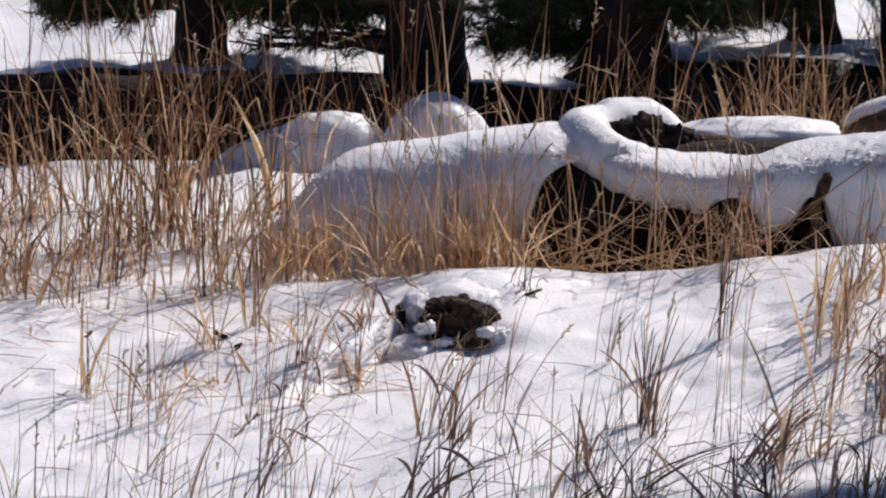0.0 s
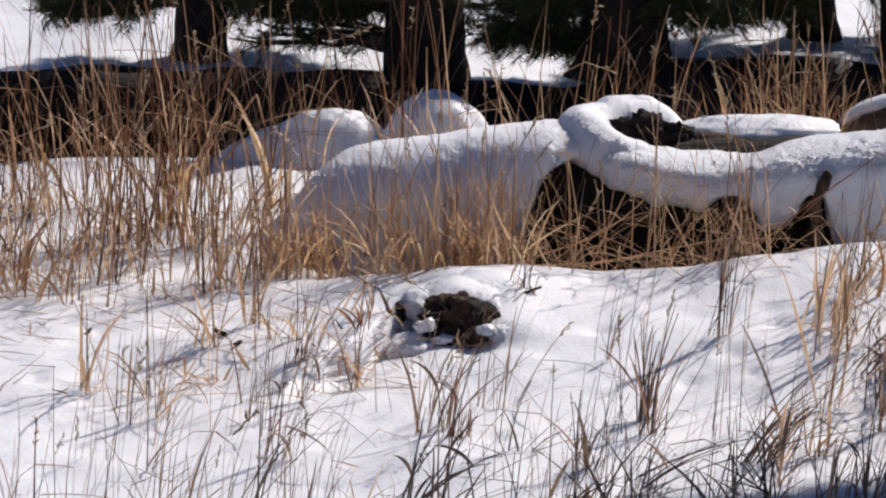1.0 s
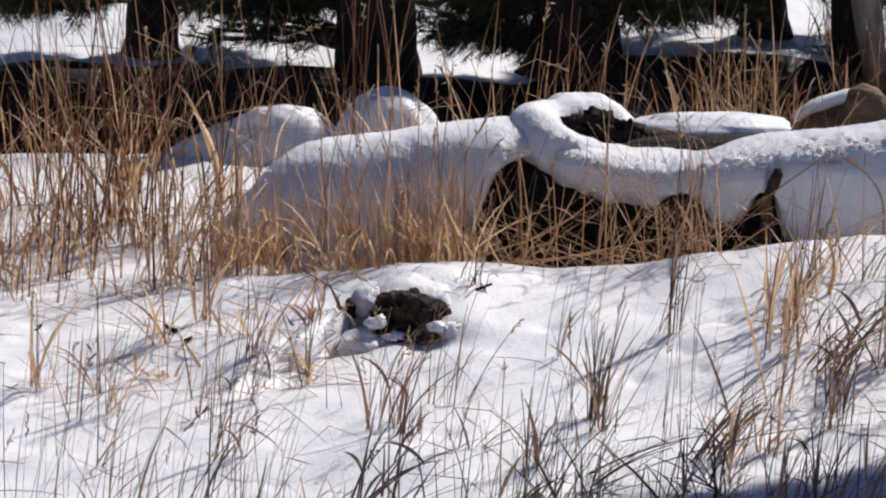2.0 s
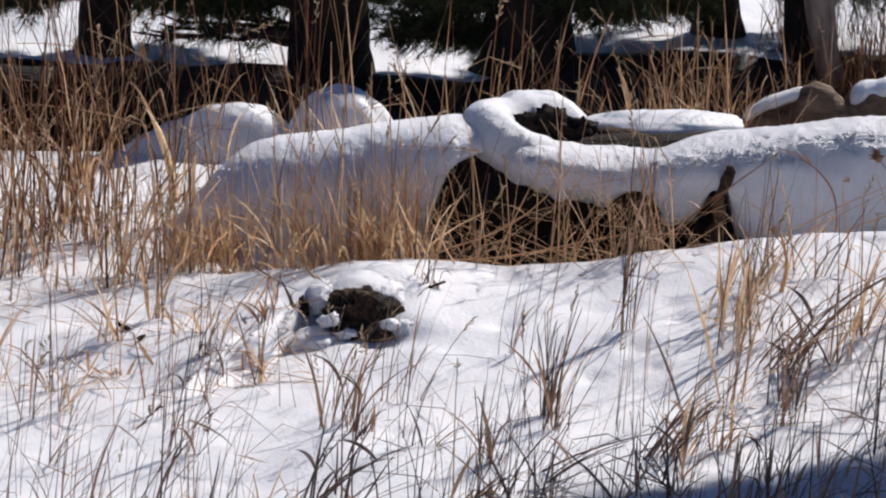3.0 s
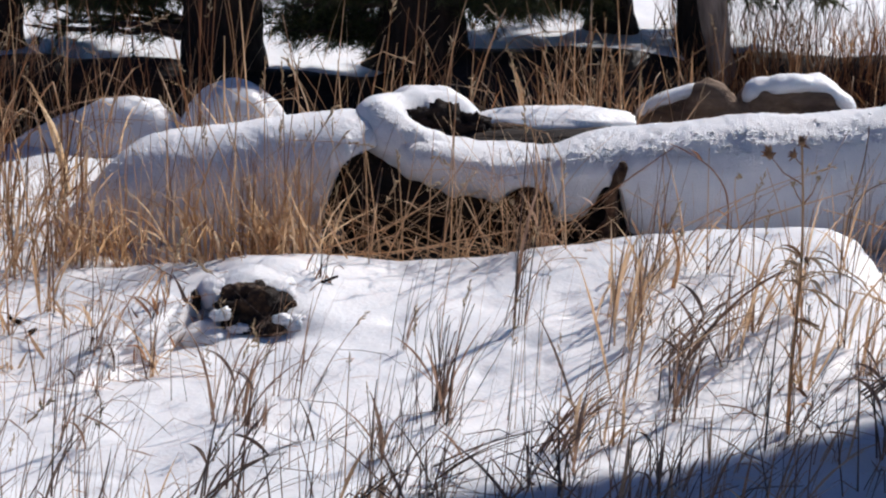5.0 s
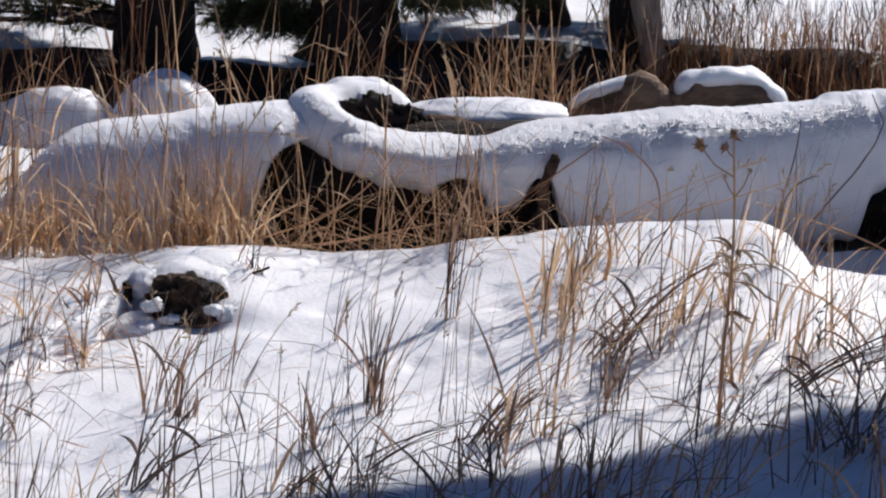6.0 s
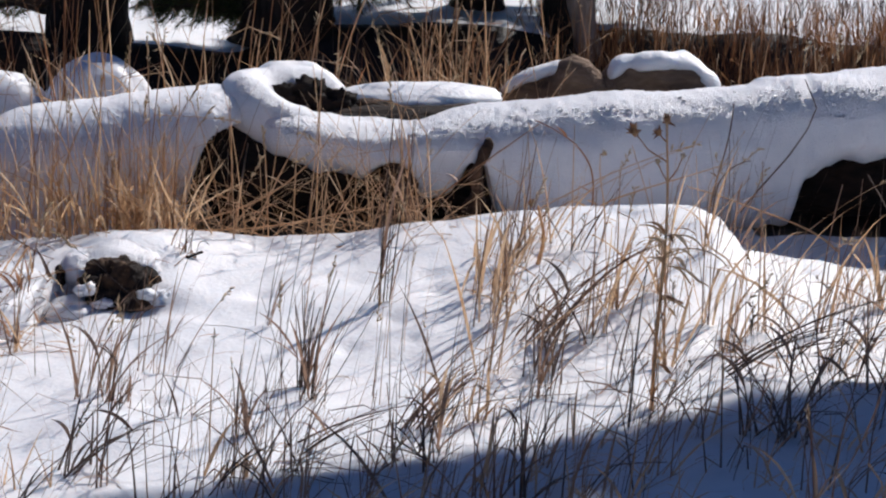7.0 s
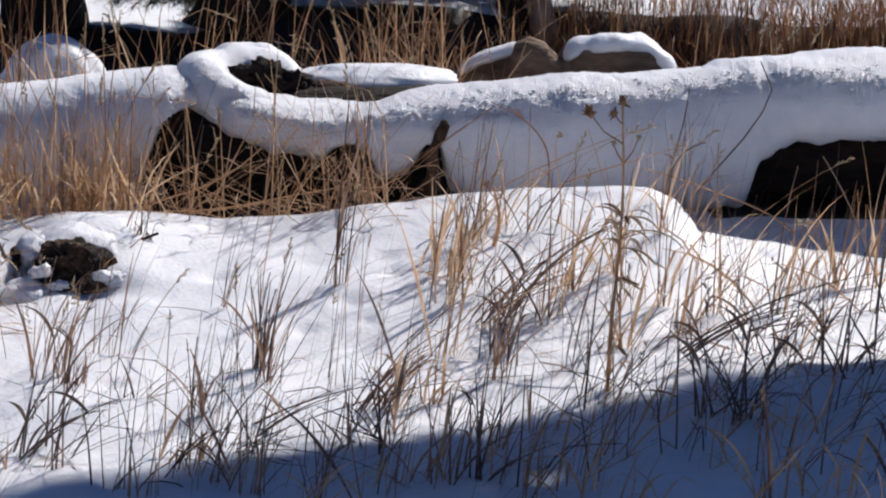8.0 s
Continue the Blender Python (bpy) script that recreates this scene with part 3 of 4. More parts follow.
def pine(at, radius, height, seed, label, boughs, crown_from, crown_size, lean=(0, 0), bark=TRUNK_BARK, crown_boughs=34, width=0.003, power=1.0, taper=0.9):
    """boughs: (height, azimuth in degrees, length, rise, droop, tufts) of the low ones."""
    r = np.random.default_rng(seed)
    ob = thing("pine_tree", at, label, "tree", "pines behind the bank")
    zs = np.linspace(0, height, 26)
    flare = 1 + 0.2 * np.exp(-zs / 0.08)
    v, f = tube([(at[0] + lean[0] * z + 0.02 * math.sin(1.7 * z), at[1] + lean[1] * z, at[2] - 0.1 + z) for z in zs], radius * (1 - taper * zs / height) * flare, 28, 0.13, seed, 7)
    mesh_object("trunk", v, f, bark, ob)
    wood, leaf = [], []
    for h, az, length, rise, droop, tufts in boughs:
        w, l = bough((at[0] + lean[0] * h, at[1] + lean[1] * h, at[2] + h), radians(az), length, rise, droop, r, tufts)
        wood += w
        leaf += l
    for k in range(crown_boughs):
        s = ((k + r.uniform(0, 1)) / crown_boughs) ** power
        h = crown_from + (height - crown_from) * s
        w, l = bough((at[0] + lean[0] * h, at[1] + lean[1] * h, at[2] + h), r.uniform(0, 2 * math.pi), crown_size * (1.05 - 0.9 * s) * r.uniform(0.75, 1.1), 0.25, 0.3, r, 26, 0.13 if width < 0.01 else 0.17, 16, width)
        wood += w
        leaf += l
    v, f = joined(wood)
    tagged(mesh_object("branchwork", v, f, TWIG, ob), kind="stuff")
    v, f = joined(leaf)
    tagged(mesh_object("crown", v, f, NEEDLE, ob, shade=False), "dark green pine needles in loose sprays", kind="stuff")
    return ob


def low_boughs(seed, count, az, spread, h, length, tufts, droop=0.2, lo=0.5, hi=1.4):
    """Rows for pine(): boughs within reach of the height h, round the azimuth az (degrees)."""
    r = np.random.default_rng(seed)
    return [(h * r.uniform(lo, hi), az + r.uniform(-spread, spread), length * r.uniform(0.7, 1.15), r.uniform(0.0, 0.1), droop * r.uniform(0.5, 1.3), tufts) for _ in range(count)]


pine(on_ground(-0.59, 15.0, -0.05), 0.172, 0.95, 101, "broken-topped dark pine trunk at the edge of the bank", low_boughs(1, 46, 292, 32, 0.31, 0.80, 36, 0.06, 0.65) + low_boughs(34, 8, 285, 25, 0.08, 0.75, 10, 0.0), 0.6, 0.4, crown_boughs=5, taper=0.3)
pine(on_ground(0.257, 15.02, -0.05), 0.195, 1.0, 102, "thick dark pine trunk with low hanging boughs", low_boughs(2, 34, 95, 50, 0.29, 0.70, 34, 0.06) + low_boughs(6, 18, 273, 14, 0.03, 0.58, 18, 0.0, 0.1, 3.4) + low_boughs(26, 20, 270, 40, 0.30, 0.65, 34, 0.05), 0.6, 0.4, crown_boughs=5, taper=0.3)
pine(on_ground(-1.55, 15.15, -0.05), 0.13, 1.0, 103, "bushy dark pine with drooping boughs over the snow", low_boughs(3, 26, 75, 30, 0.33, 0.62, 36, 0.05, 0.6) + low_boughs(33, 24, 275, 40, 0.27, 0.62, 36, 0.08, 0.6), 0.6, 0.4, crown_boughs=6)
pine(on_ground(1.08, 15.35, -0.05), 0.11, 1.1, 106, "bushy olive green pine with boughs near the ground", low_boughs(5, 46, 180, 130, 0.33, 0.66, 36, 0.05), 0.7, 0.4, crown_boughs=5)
pine(on_ground(1.45, 14.98, -0.05), 0.112, 1.1, 104, "dark shaded side of the leaning trunk", low_boughs(4, 10, 60, 60, 0.30, 0.55, 26, 0.1), 0.8, 0.4, lean=(-0.13, 0.02), crown_boughs=6)
# separate grey stem that stands for the sunlit right side of the dark trunk
dead = thing("sunlit_trunk_side", on_ground(1.52, 14.86), "sunlit grey side of the leaning trunk at the bank's edge", "tree")
zs = np.linspace(0, 1.5, 30)
v, f = tube([(1.545 - 0.16 * z + 0.02 * math.exp(-z / 0.1), 14.86 + 0.05 * z, 0.0 + z) for z in zs], 0.058 * (1 - 0.2 * zs / 3.2) * (1 + 0.6 * np.exp(-zs / 0.12)), 20, 0.14, 9, 7)
mesh_object("trunk", v, f, SUNLIT_TRUNK, dead)

# unseen pine added beside the view, leaning over the slope to shade the foreground
def shade_pine(seed):
    r = np.random.default_rng(seed)
    way, across = np.array([-0.905, -0.425]), radians(-25)
    s = np.linspace(0, 7.4, 40)
    foot = np.array([4.33, 10.95])
    z = 0.66 * s
    reach = z / math.tan(SUN_EL)
    line = np.stack([foot[0] + way[0] * s + math.sin(SUN_AZ) * reach, foot[1] + way[1] * s + math.cos(SUN_AZ) * reach, z - 0.1], 1)
    line[:, 2] += level(*foot)
    ob = thing("shade_pine", (*foot, level(*foot)), "unseen dense pine added to shade the foreground snow", "tree")
    v, f = tube(line, np.linspace(0.16, 0.04, 40), 20, 0.13, seed, 7)
    mesh_object("trunk", v, f, TRUNK_BARK, ob)
    wood, leaf = [], []
    for k in range(250):
        far = k % 5 < 2
        q = r.uniform(1.2, 7.2)
        p = [np.interp(q, s, line[:, i]) for i in range(3)]
        w, l = bough(p, across + (0 if far else math.pi) + r.normal(0, 0.35), (0.30 if far else 0.64) * r.uniform(0.8, 1.15), 0.15, 0.15, r, 14 if far else 26, 0.13, 16, 0.022)
        wood += w
        leaf += l
    v, f = joined(wood)
    tagged(mesh_object("branchwork", v, f, TWIG, ob), kind="stuff")
    v, f = joined(leaf)
    tagged(mesh_object("crown", v, f, NEEDLE, ob, shade=False), "dark green pine needles in dense sprays", kind="stuff")


shade_pine(105)


# ---- grass ----
def blade(base, az, lean, length, curl, radius, r, kink=0.0, segs=6, flat=False):
    """A dry stem (three-sided tapered tube) or leaf (folded ribbon) that starts at lean (radians from upright) and bends by curl."""
    t = np.linspace(0, 1, segs + 1)
    a = lean + curl * t ** 1.5
    if kink:
        a = a + kink * (t > r.uniform(0.35, 0.75))
    step = length / segs
    ra = np.cumsum(np.concatenate([[0], np.sin((a[1:] + a[:-1]) / 2) * step]))
    zz = np.cumsum(np.concatenate([[0], np.cos((a[1:] + a[:-1]) / 2) * step]))
    zz = np.maximum(zz, 0.012 * t)
    wob = r.normal(0, 0.02 * length)
    c, s = math.sin(az), math.cos(az)
    p = np.stack([base[0] + c * ra + s * wob * t * t, base[1] + s * ra - c * wob * t * t, base[2] + zz], 1)
    if flat:
        rad = radius * np.sin(math.pi * (0.12 + 0.86 * t)) * 1.25
        tw = r.uniform(0, math.pi) + r.normal(0, 0.8) * t
        w = np.stack([np.cos(tw), np.sin(tw), 0.3 * np.cos(tw * 1.3)], 1)
        n = np.stack([-np.sin(tw), np.cos(tw), 0 * tw], 1) * 0.35
        v = np.stack([p - w * rad[:, None], p + n * rad[:, None], p + w * rad[:, None]], 1).reshape(-1, 3)
        f = [(i * 3 + j, i * 3 + j + 1, (i + 1) * 3 + j + 1, (i + 1) * 3 + j) for i in range(segs) for j in range(2)]
        return v, f, p
    rad = radius * np.linspace(1, 0.4, segs + 1)
    side = np.array([[s, -c, 0], [-0.5 * s + 0.3 * c, 0.5 * c + 0.3 * s, 0.6], [-0.5 * s - 0.3 * c, 0.5 * c - 0.3 * s, -0.6]])
    v = (p[:, None, :] + side[None] * rad[:, None, None]).reshape(-1, 3)
    f = [(i * 3 + j, i * 3 + (j + 1) % 3, (i + 1) * 3 + (j + 1) % 3, (i + 1) * 3 + j) for i in range(segs) for j in range(3)]
    return v, f, p


def head(p, r, size=0.05, grains=9):
    """A thin seed head along the last part of a stem."""
    out = []
    d = p[-1] - p[-2]
    d = d / np.linalg.norm(d)
    for k in range(grains):
        o = p[-1] - d * (k + 0.5) / grains * size
        w = d * 0.8 + r.normal(0, 0.35, 3)
        w /= np.linalg.norm(w)
        side = np.cross(w, r.normal(0, 1, 3))
        side /= np.linalg.norm(side)
        up = np.cross(side, w)
        l = size * r.uniform(0.2, 0.32)
        wide = l * 0.14
        out.append(([o, o + w * l * 0.5 + side * wide, o + w * l * 0.5 - side * wide * 0.5 + up * wide, o + w * l * 0.5 - side * wide * 0.5 - up * wide, o + w * l], [(0, 1, 2), (0, 2, 3), (0, 3, 1), (4, 2, 1), (4, 3, 2), (4, 1, 3)]))
    return out


def tussock(at, stems, leaves, height, spread, seed, label, mat=None, leaf_mat=None, az=None, lean=0.12, heads=0.35, thick=0.0030, kinks=0.2, group="tussocks of dry grass", depth=0.5, single=False, bend=0.12):
    """A bunch of dry grass. single: every stem, leaf and seed head is a part of its own."""
    r = np.random.default_rng(seed)
    mat, leaf_mat = mat or STRAW, leaf_mat or STRAW
    root = on_ground(at[0], at[1])
    ob = thing("grass_tussock", root, label, "grass", group)
    s_p, l_p, h_p = [], [], []
    for k in range(stems + leaves):
        stem = k < stems
        o = r.normal(0, spread, 2)
        x, y = root[0] + o[0], root[1] + o[1] * depth
        z = level(x, y) - 0.02
        a = r.uniform(0, 2 * math.pi) if az is None or r.random() < 0.35 else az + r.normal(0, 0.5)
        length = height * (r.uniform(0.6, 1.15) if stem else r.uniform(0.35, 0.8) * (1.25 if single else 1))
        v, f, p = blade((x, y, z), a, abs(r.normal(lean, lean)) if stem else abs(r.normal(lean * 2, lean * 1.5)), length, r.normal(bend, 0.18) if stem else r.normal(0.9, 0.7),
                        thick * r.choice([0.6, 0.8, 0.9, 1.1, 1.35]), r, r.normal(0.9, 0.6) if r.random() < kinks else 0.0, flat=not stem)
        piece = mesh_object("stem" if stem else "leaf", v, f, mat if stem else leaf_mat, ob) if single else None
        if not single:
            (s_p if stem else l_p).append((v, f))
        if stem and r.random() < heads:
            grains = head(p, r, min(0.09, 0.2 * length) * r.uniform(0.6, 1.3), 10)
            if single:
                hv, hf = joined(grains)
                mesh_object("seed_head", hv, hf, SEED, piece, "pale feathery seed head")
            else:
                h_p += grains
    for name, pieces, m, lab in (("straw", s_p, mat, ""), ("dry_foliage", l_p, leaf_mat, "curled dry leaves"), ("seed_fluff", h_p, SEED, "pale feathery seed heads")):
        if pieces:
            v, f = joined(pieces)
            tagged(mesh_object(name, v, f, m, ob, lab), kind="stuff")
    return ob


def at_random(box, count, seed):
    r = np.random.default_rng(seed)
    return [(r.uniform(box[0], box[1]), r.uniform(box[2], box[3])) for _ in range(count)]


# the thick stand on the open side of the log
for k, p in enumerate(at_random((-2.7, -1.0, 11.75, 13.5), 20, 11)):
    tussock(p, 9, 10, 0.70, 0.07, 200 + k, "tall tan bunch of dry grass standing in sunlit snow", thick=0.0045, bend=0.22, mat=STRAW if k % 3 else RUSSET, leaf_mat=STRAW, az=radians(60), heads=0.08)
for k, p in enumerate(at_random((-2.5, -0.75, 11.8, 12.5), 12, 12)):
    tussock(p, 7, 24, 0.34, 0.10, 260 + k, "matted golden tuft of dry grass in the snow", STRAW, STRAW if k % 2 else RUSSET, lean=0.3, heads=0.08)
# before the buried log end
for k, p in enumerate(at_random((-1.05, -0.12, 12.0, 12.4), 20, 13)):
    tussock(p, 10, 14, 0.50, 0.06, 300 + k, "golden tuft of dry grass before the snowy log", STRAW, GOLD if k % 3 == 0 else STRAW, lean=0.18, heads=0.08)
# tangle before the dark hollow
for k, p in enumerate(at_random((-0.2, 0.74, 12.0, 12.3), 22, 14)):
    tussock(p, 8, 1, 0.60, 0.10, 340 + k, "tangled bent straw before the dark hollow", STRAW, STRAW, lean=0.8, heads=0.05, kinks=0.3, bend=0.25, thick=0.0033, single=True)
# between the log and the bank
for k, p in enumerate(at_random((-2.7, -0.1, 14.1, 14.45), 13, 15)):
    tussock(p, 7, 5, 0.74, 0.07, 380 + k, "tall russet stalks in the ditch", RUSSET if k % 3 == 0 else STRAW, STRAW, thick=0.0042, bend=0.3, lean=0.2, heads=0.08)
for k, p in enumerate(at_random((-0.1, 1.5, 13.35, 14.2), 9, 16)):
    tussock(p, 7, 5, 0.70, 0.07, 420 + k, "golden stalks growing behind the log", STRAW, STRAW, thick=0.0054, bend=0.4, lean=0.3, heads=0.08)
for k, p in enumerate(at_random((1.2, 3.2, 13.6, 14.5), 26, 17)):
    tussock(p, 9, 8, 0.42, 0.06, 450 + k, "dry stalks on the shaded bank", STRAW if k % 2 else RUSSET, RUSSET, lean=0.2, heads=0.1)


for k, p in enumerate(at_random((0.45, 1.12, 13.25, 13.9), 7, 21)):
    tussock(p, 9, 8, 0.56, 0.06, 480 + k, "dense golden stalks between the log and the bank", STRAW, STRAW, thick=0.0054, bend=0.3, lean=0.22, heads=0.06)


for k, p in enumerate(at_random((-2.1, -0.75, 12.6, 13.6), 9, 22)):
    tussock(p, 10, 7, 0.86, 0.06, 1100 + k, "very tall russet-gold grass rising before the trees", STRAW if k % 2 else RUSSET, STRAW, thick=0.0048, bend=0.3, lean=0.16, heads=0.15)
for k, p in enumerate(at_random((-0.75, -0.1, 12.1, 12.4), 6, 23)):
    tussock(p, 6, 4, 0.80, 0.05, 1120 + k, "tall golden stalks before the buried log end", STRAW, STRAW, thick=0.0040, bend=0.3, lean=0.2, heads=0.2)


for k, p in enumerate(at_random((0.1, 1.2, 13.7, 14.2), 6, 24)):
    tussock(p, 9, 7, 0.74, 0.06, 1170 + k, "tall golden stalks before the dark bank", STRAW, STRAW if k % 2 else RUSSET, thick=0.0056, bend=0.35, lean=0.25, heads=0.1)


# single tall bunches that rise behind the log before the dark trees
for k, (x, y, stems, height) in enumerate(((-0.60, 13.30, 10, 0.98), (-0.50, 13.40, 9, 0.90), (-0.42, 13.25, 6, 0.80), (-0.19, 13.35, 6, 0.95), (0.13, 13.35, 5, 0.80), (0.26, 13.55, 5, 0.75), (0.44, 13.5, 5, 0.62), (0.74, 13.35, 12, 0.62), (0.70, 13.45, 8, 0.55), (0.95, 13.5, 6, 0.62), (1.07, 13.45, 7, 0.50), (-1.10, 13.2, 8, 0.95), (-1.45, 13.0, 9, 1.0))):
    tussock((x, y), stems, 5, height, 0.032, 1400 + k, "tall bright golden bunch before the dark trees", STRAW if k % 4 else RUSSET, GOLD if k % 2 else STRAW, thick=0.0052, bend=0.25, lean=0.12, heads=0.25)


def brush(name, box, count, height, seed, label, mat, lean=0.25, thick=0.0022):
    """Brush that nobody could count: one joined sheet of stalks."""
    r = np.random.default_rng(seed)
    pieces = []
    for k in range(count):
        if k % 9 == 0:
            cx, cy = r.uniform(box[0], box[1]), r.uniform(box[2], box[3])
        x, y = cx + r.normal(0, 0.07), cy + r.normal(0, 0.05)
        v, f, _ = blade((x, y, level(x, y) - 0.02), r.uniform(0, 2 * math.pi), abs(r.normal(lean, lean)), height * r.uniform(0.5, 1.3), r.normal(0.3, 0.4), thick * r.uniform(0.6, 1.3), r, flat=r.random() < 0.35)
        pieces.append((v, f))
    v, f = joined(pieces)
    return tagged(mesh_object(name, v, f, mat), label, "brush", kind="stuff")


brush("bank_brush", (1.4, 3.6, 14.3, 14.95), 6000, 0.20, 701, "short dark russet brush on the face of the bank", RUSSET)
brush("bank_stalks", (1.3, 3.7, 14.85, 15.9), 1300, 0.18, 702, "thin dark stalks along the snowy edge of the bank", DARK_STEM)
brush("ditch_brush", (-0.9, 1.5, 14.1, 14.7), 350, 0.14, 703, "low dark brush in the shaded ditch", DARK_STEM)


FRONT = "single stalks in the foreground snow"
RIGHTWARD = radians(85)
# thin brown stalks of the open drift
for k, p in enumerate(at_random((-1.55, 0.3, 9.1, 11.2), 26, 18)):
    tussock(p, 5, 3, 0.40, 0.022, 500 + k, "sparse thin stalks poking through the snow", DUN if k % 3 else DARK_STEM, DUN, az=RIGHTWARD, lean=0.2, heads=0.06, kinks=0.1, bend=0.25, group=FRONT, single=True, thick=0.0029)
for k, p in enumerate(at_random((0.3, 2.3, 9.2, 11.7), 12, 19)):
    tussock(p, 6, 4, 0.42, 0.025, 540 + k, "dry brown stalks in the drift", (STRAW, DUN, DARK_STEM)[k % 3], STRAW if k % 2 else DARK_STEM, az=RIGHTWARD, lean=0.24, heads=0.06, kinks=0.14, group=FRONT, single=True, thick=0.0031)


def row_of(places, seed, *args, **more):
    for k, (x, y, height) in enumerate(places):
        tussock((x, y), args[0], args[1], height, args[2], seed + k, args[3], group=FRONT, single=True, **more)


row_of([(0.24, 10.21, 0.44), (-0.31, 10.22, 0.16), (0.93, 10.23, 0.42), (0.64, 12.13, 0.51), (-0.12, 11.63, 0.14), (0.5, 11.14, 0.59), (-0.82, 10.0, 0.47), (0.06, 9.83, 0.3), (1.74, 11.89, 0.48)], 800, 10, 6, 0.026, "tight clump of dark brown stalks in the snow", thick=0.0036, mat=DARK_STEM, leaf_mat=DUN, az=RIGHTWARD, lean=0.13, heads=0.08, kinks=0.15)
row_of([(-0.35, 9.46, 0.37), (0.15, 9.5, 0.39), (0.12, 9.56, 0.82), (0.65, 10.12, 0.68), (1.28, 10.12, 0.68), (-0.85, 9.56, 0.37), (-0.14, 9.95, 0.26)], 830, 8, 6, 0.03, "dark bent stalks leaning across the snow", thick=0.0032, mat=DARK_STEM, leaf_mat=DARK_STEM, az=RIGHTWARD, lean=0.6, heads=0.06, kinks=0.14, bend=0.35)
row_of([(0.81, 10.48, 0.58), (0.73, 10.0, 0.27), (0.82, 11.14, 0.38), (1.05, 11.62, 0.38), (1.24, 11.0, 0.45), (1.38, 11.14, 0.61), (0.87, 11.07, 0.38), (0.62, 9.95, 0.31), (1.56, 10.67, 0.48), (-1.13, 11.14, 0.45), (1.33, 10.54, 0.52), (2.3, 11.54, 0.49), (2.17, 11.43, 0.37), (2.07, 11.46, 0.3)], 860, 7, 8, 0.022, "upright golden straw clump in the drift", mat=STRAW, leaf_mat=STRAW, az=RIGHTWARD, lean=0.16, heads=0.08, kinks=0.14, thick=0.0040)
row_of([(1.74, 10.48, 0.58), (1.07, 9.31, 0.44), (0.86, 9.62, 0.37), (1.66, 9.36, 0.5), (2.0, 10.8, 0.61), (1.94, 10.28, 0.55), (1.41, 9.55, 0.45), (0.46, 9.56, 0.29), (0.58, 9.72, 0.44), (1.2, 9.95, 0.53), (1.59, 10.0, 0.53), (1.93, 9.72, 0.52), (2.24, 11.14, 0.75), (0.93, 9.21, 0.38), (0.63, 9.21, 0.34)], 890, 6, 6, 0.04, "dark stalks standing in blue shade", thick=0.0038, mat=DARK_STEM, leaf_mat=DUN, az=RIGHTWARD, lean=0.3, heads=0.06, kinks=0.14)


row_of([(1.21, 12.13, 0.81), (1.53, 12.25, 0.74), (1.06, 12.05, 0.63), (1.72, 11.73, 0.78), (0.23, 12.05, 0.61), (-0.05, 12.05, 0.63)], 920, 3, 0, 0.05, "long straw stalks arching before the snowy log", mat=STRAW, az=RIGHTWARD, lean=0.95, heads=0.3, kinks=0.1, bend=0.3, thick=0.0038)
row_of([(0.82, 10.87, 0.57), (0.94, 11.43, 0.46), (1.15, 10.8, 0.53), (1.51, 10.87, 0.55), (1.69, 10.87, 0.57), (1.9, 11.0, 0.58), (-0.64, 10.87, 0.44), (-1.23, 10.48, 0.47), (-1.47, 10.73, 0.48), (-1.01, 11.43, 0.42)], 940, 7, 7, 0.022, "upright dull brown clump in the drift", mat=DUN, leaf_mat=STRAW, az=RIGHTWARD, lean=0.16, heads=0.1, kinks=0.14, thick=0.0038)


row_of([(-1.48, 9.36, 0.42), (-1.27, 9.21, 0.34), (-1.1, 9.31, 0.46), (-0.91, 9.16, 0.38), (-0.73, 9.26, 0.32), (-0.54, 9.11, 0.43), (-0.37, 9.36, 0.48), (-0.19, 9.21, 0.36), (-0.01, 9.31, 0.42), (0.17, 9.16, 0.34), (0.36, 9.21, 0.38), (0.53, 9.11, 0.43), (0.72, 9.26, 0.4), (0.89, 9.06, 0.41)], 960, 6, 4, 0.04, "brown stalks rising from below the brow", mat=DUN, leaf_mat=DARK_STEM, az=RIGHTWARD, lean=0.2, heads=0.05, kinks=0.1, bend=0.2, thick=0.0034)
row_of([(1.16, 14.35, 0.34), (1.3, 14.4, 0.4), (1.47, 14.48, 0.35), (1.53, 14.4, 0.26), (0.77, 14.4, 0.43), (0.91, 14.37, 0.49), (1.03, 14.4, 0.35)], 980, 10, 8, 0.05, "pale straw round the roots by the tree", mat=STRAW, leaf_mat=STRAW, lean=0.2, heads=0.05)


row_of([(1.05, 9.15, 0.26), (1.45, 9.35, 0.28), (0.5, 9.2, 0.22), (1.75, 9.7, 0.30), (0.85, 9.45, 0.26), (0.0, 9.45, 0.24), (1.25, 9.05, 0.24), (-0.5, 9.4, 0.22), (1.7, 9.15, 0.28)], 1060, 3, 9, 0.06, "drooping tan dry grass at the edge of the shade", mat=STRAW, leaf_mat=STRAW, az=RIGHTWARD, lean=0.3, heads=0.1, kinks=0.25, bend=0.5, thick=0.0042)

row_of([(1.9, 9.9, 0.48), (2.05, 10.2, 0.50), (1.75, 10.15, 0.42), (2.1, 9.6, 0.46), (1.92, 9.3, 0.40), (1.6, 9.75, 0.36), (2.2, 10.5, 0.46)], 1080, 7, 5, 0.04, "thick dark brown clump of bent stalks in the shade", mat=DARK_STEM, leaf_mat=DARK_STEM, az=RIGHTWARD, lean=0.32, heads=0.06, kinks=0.25, bend=0.4, thick=0.0038)

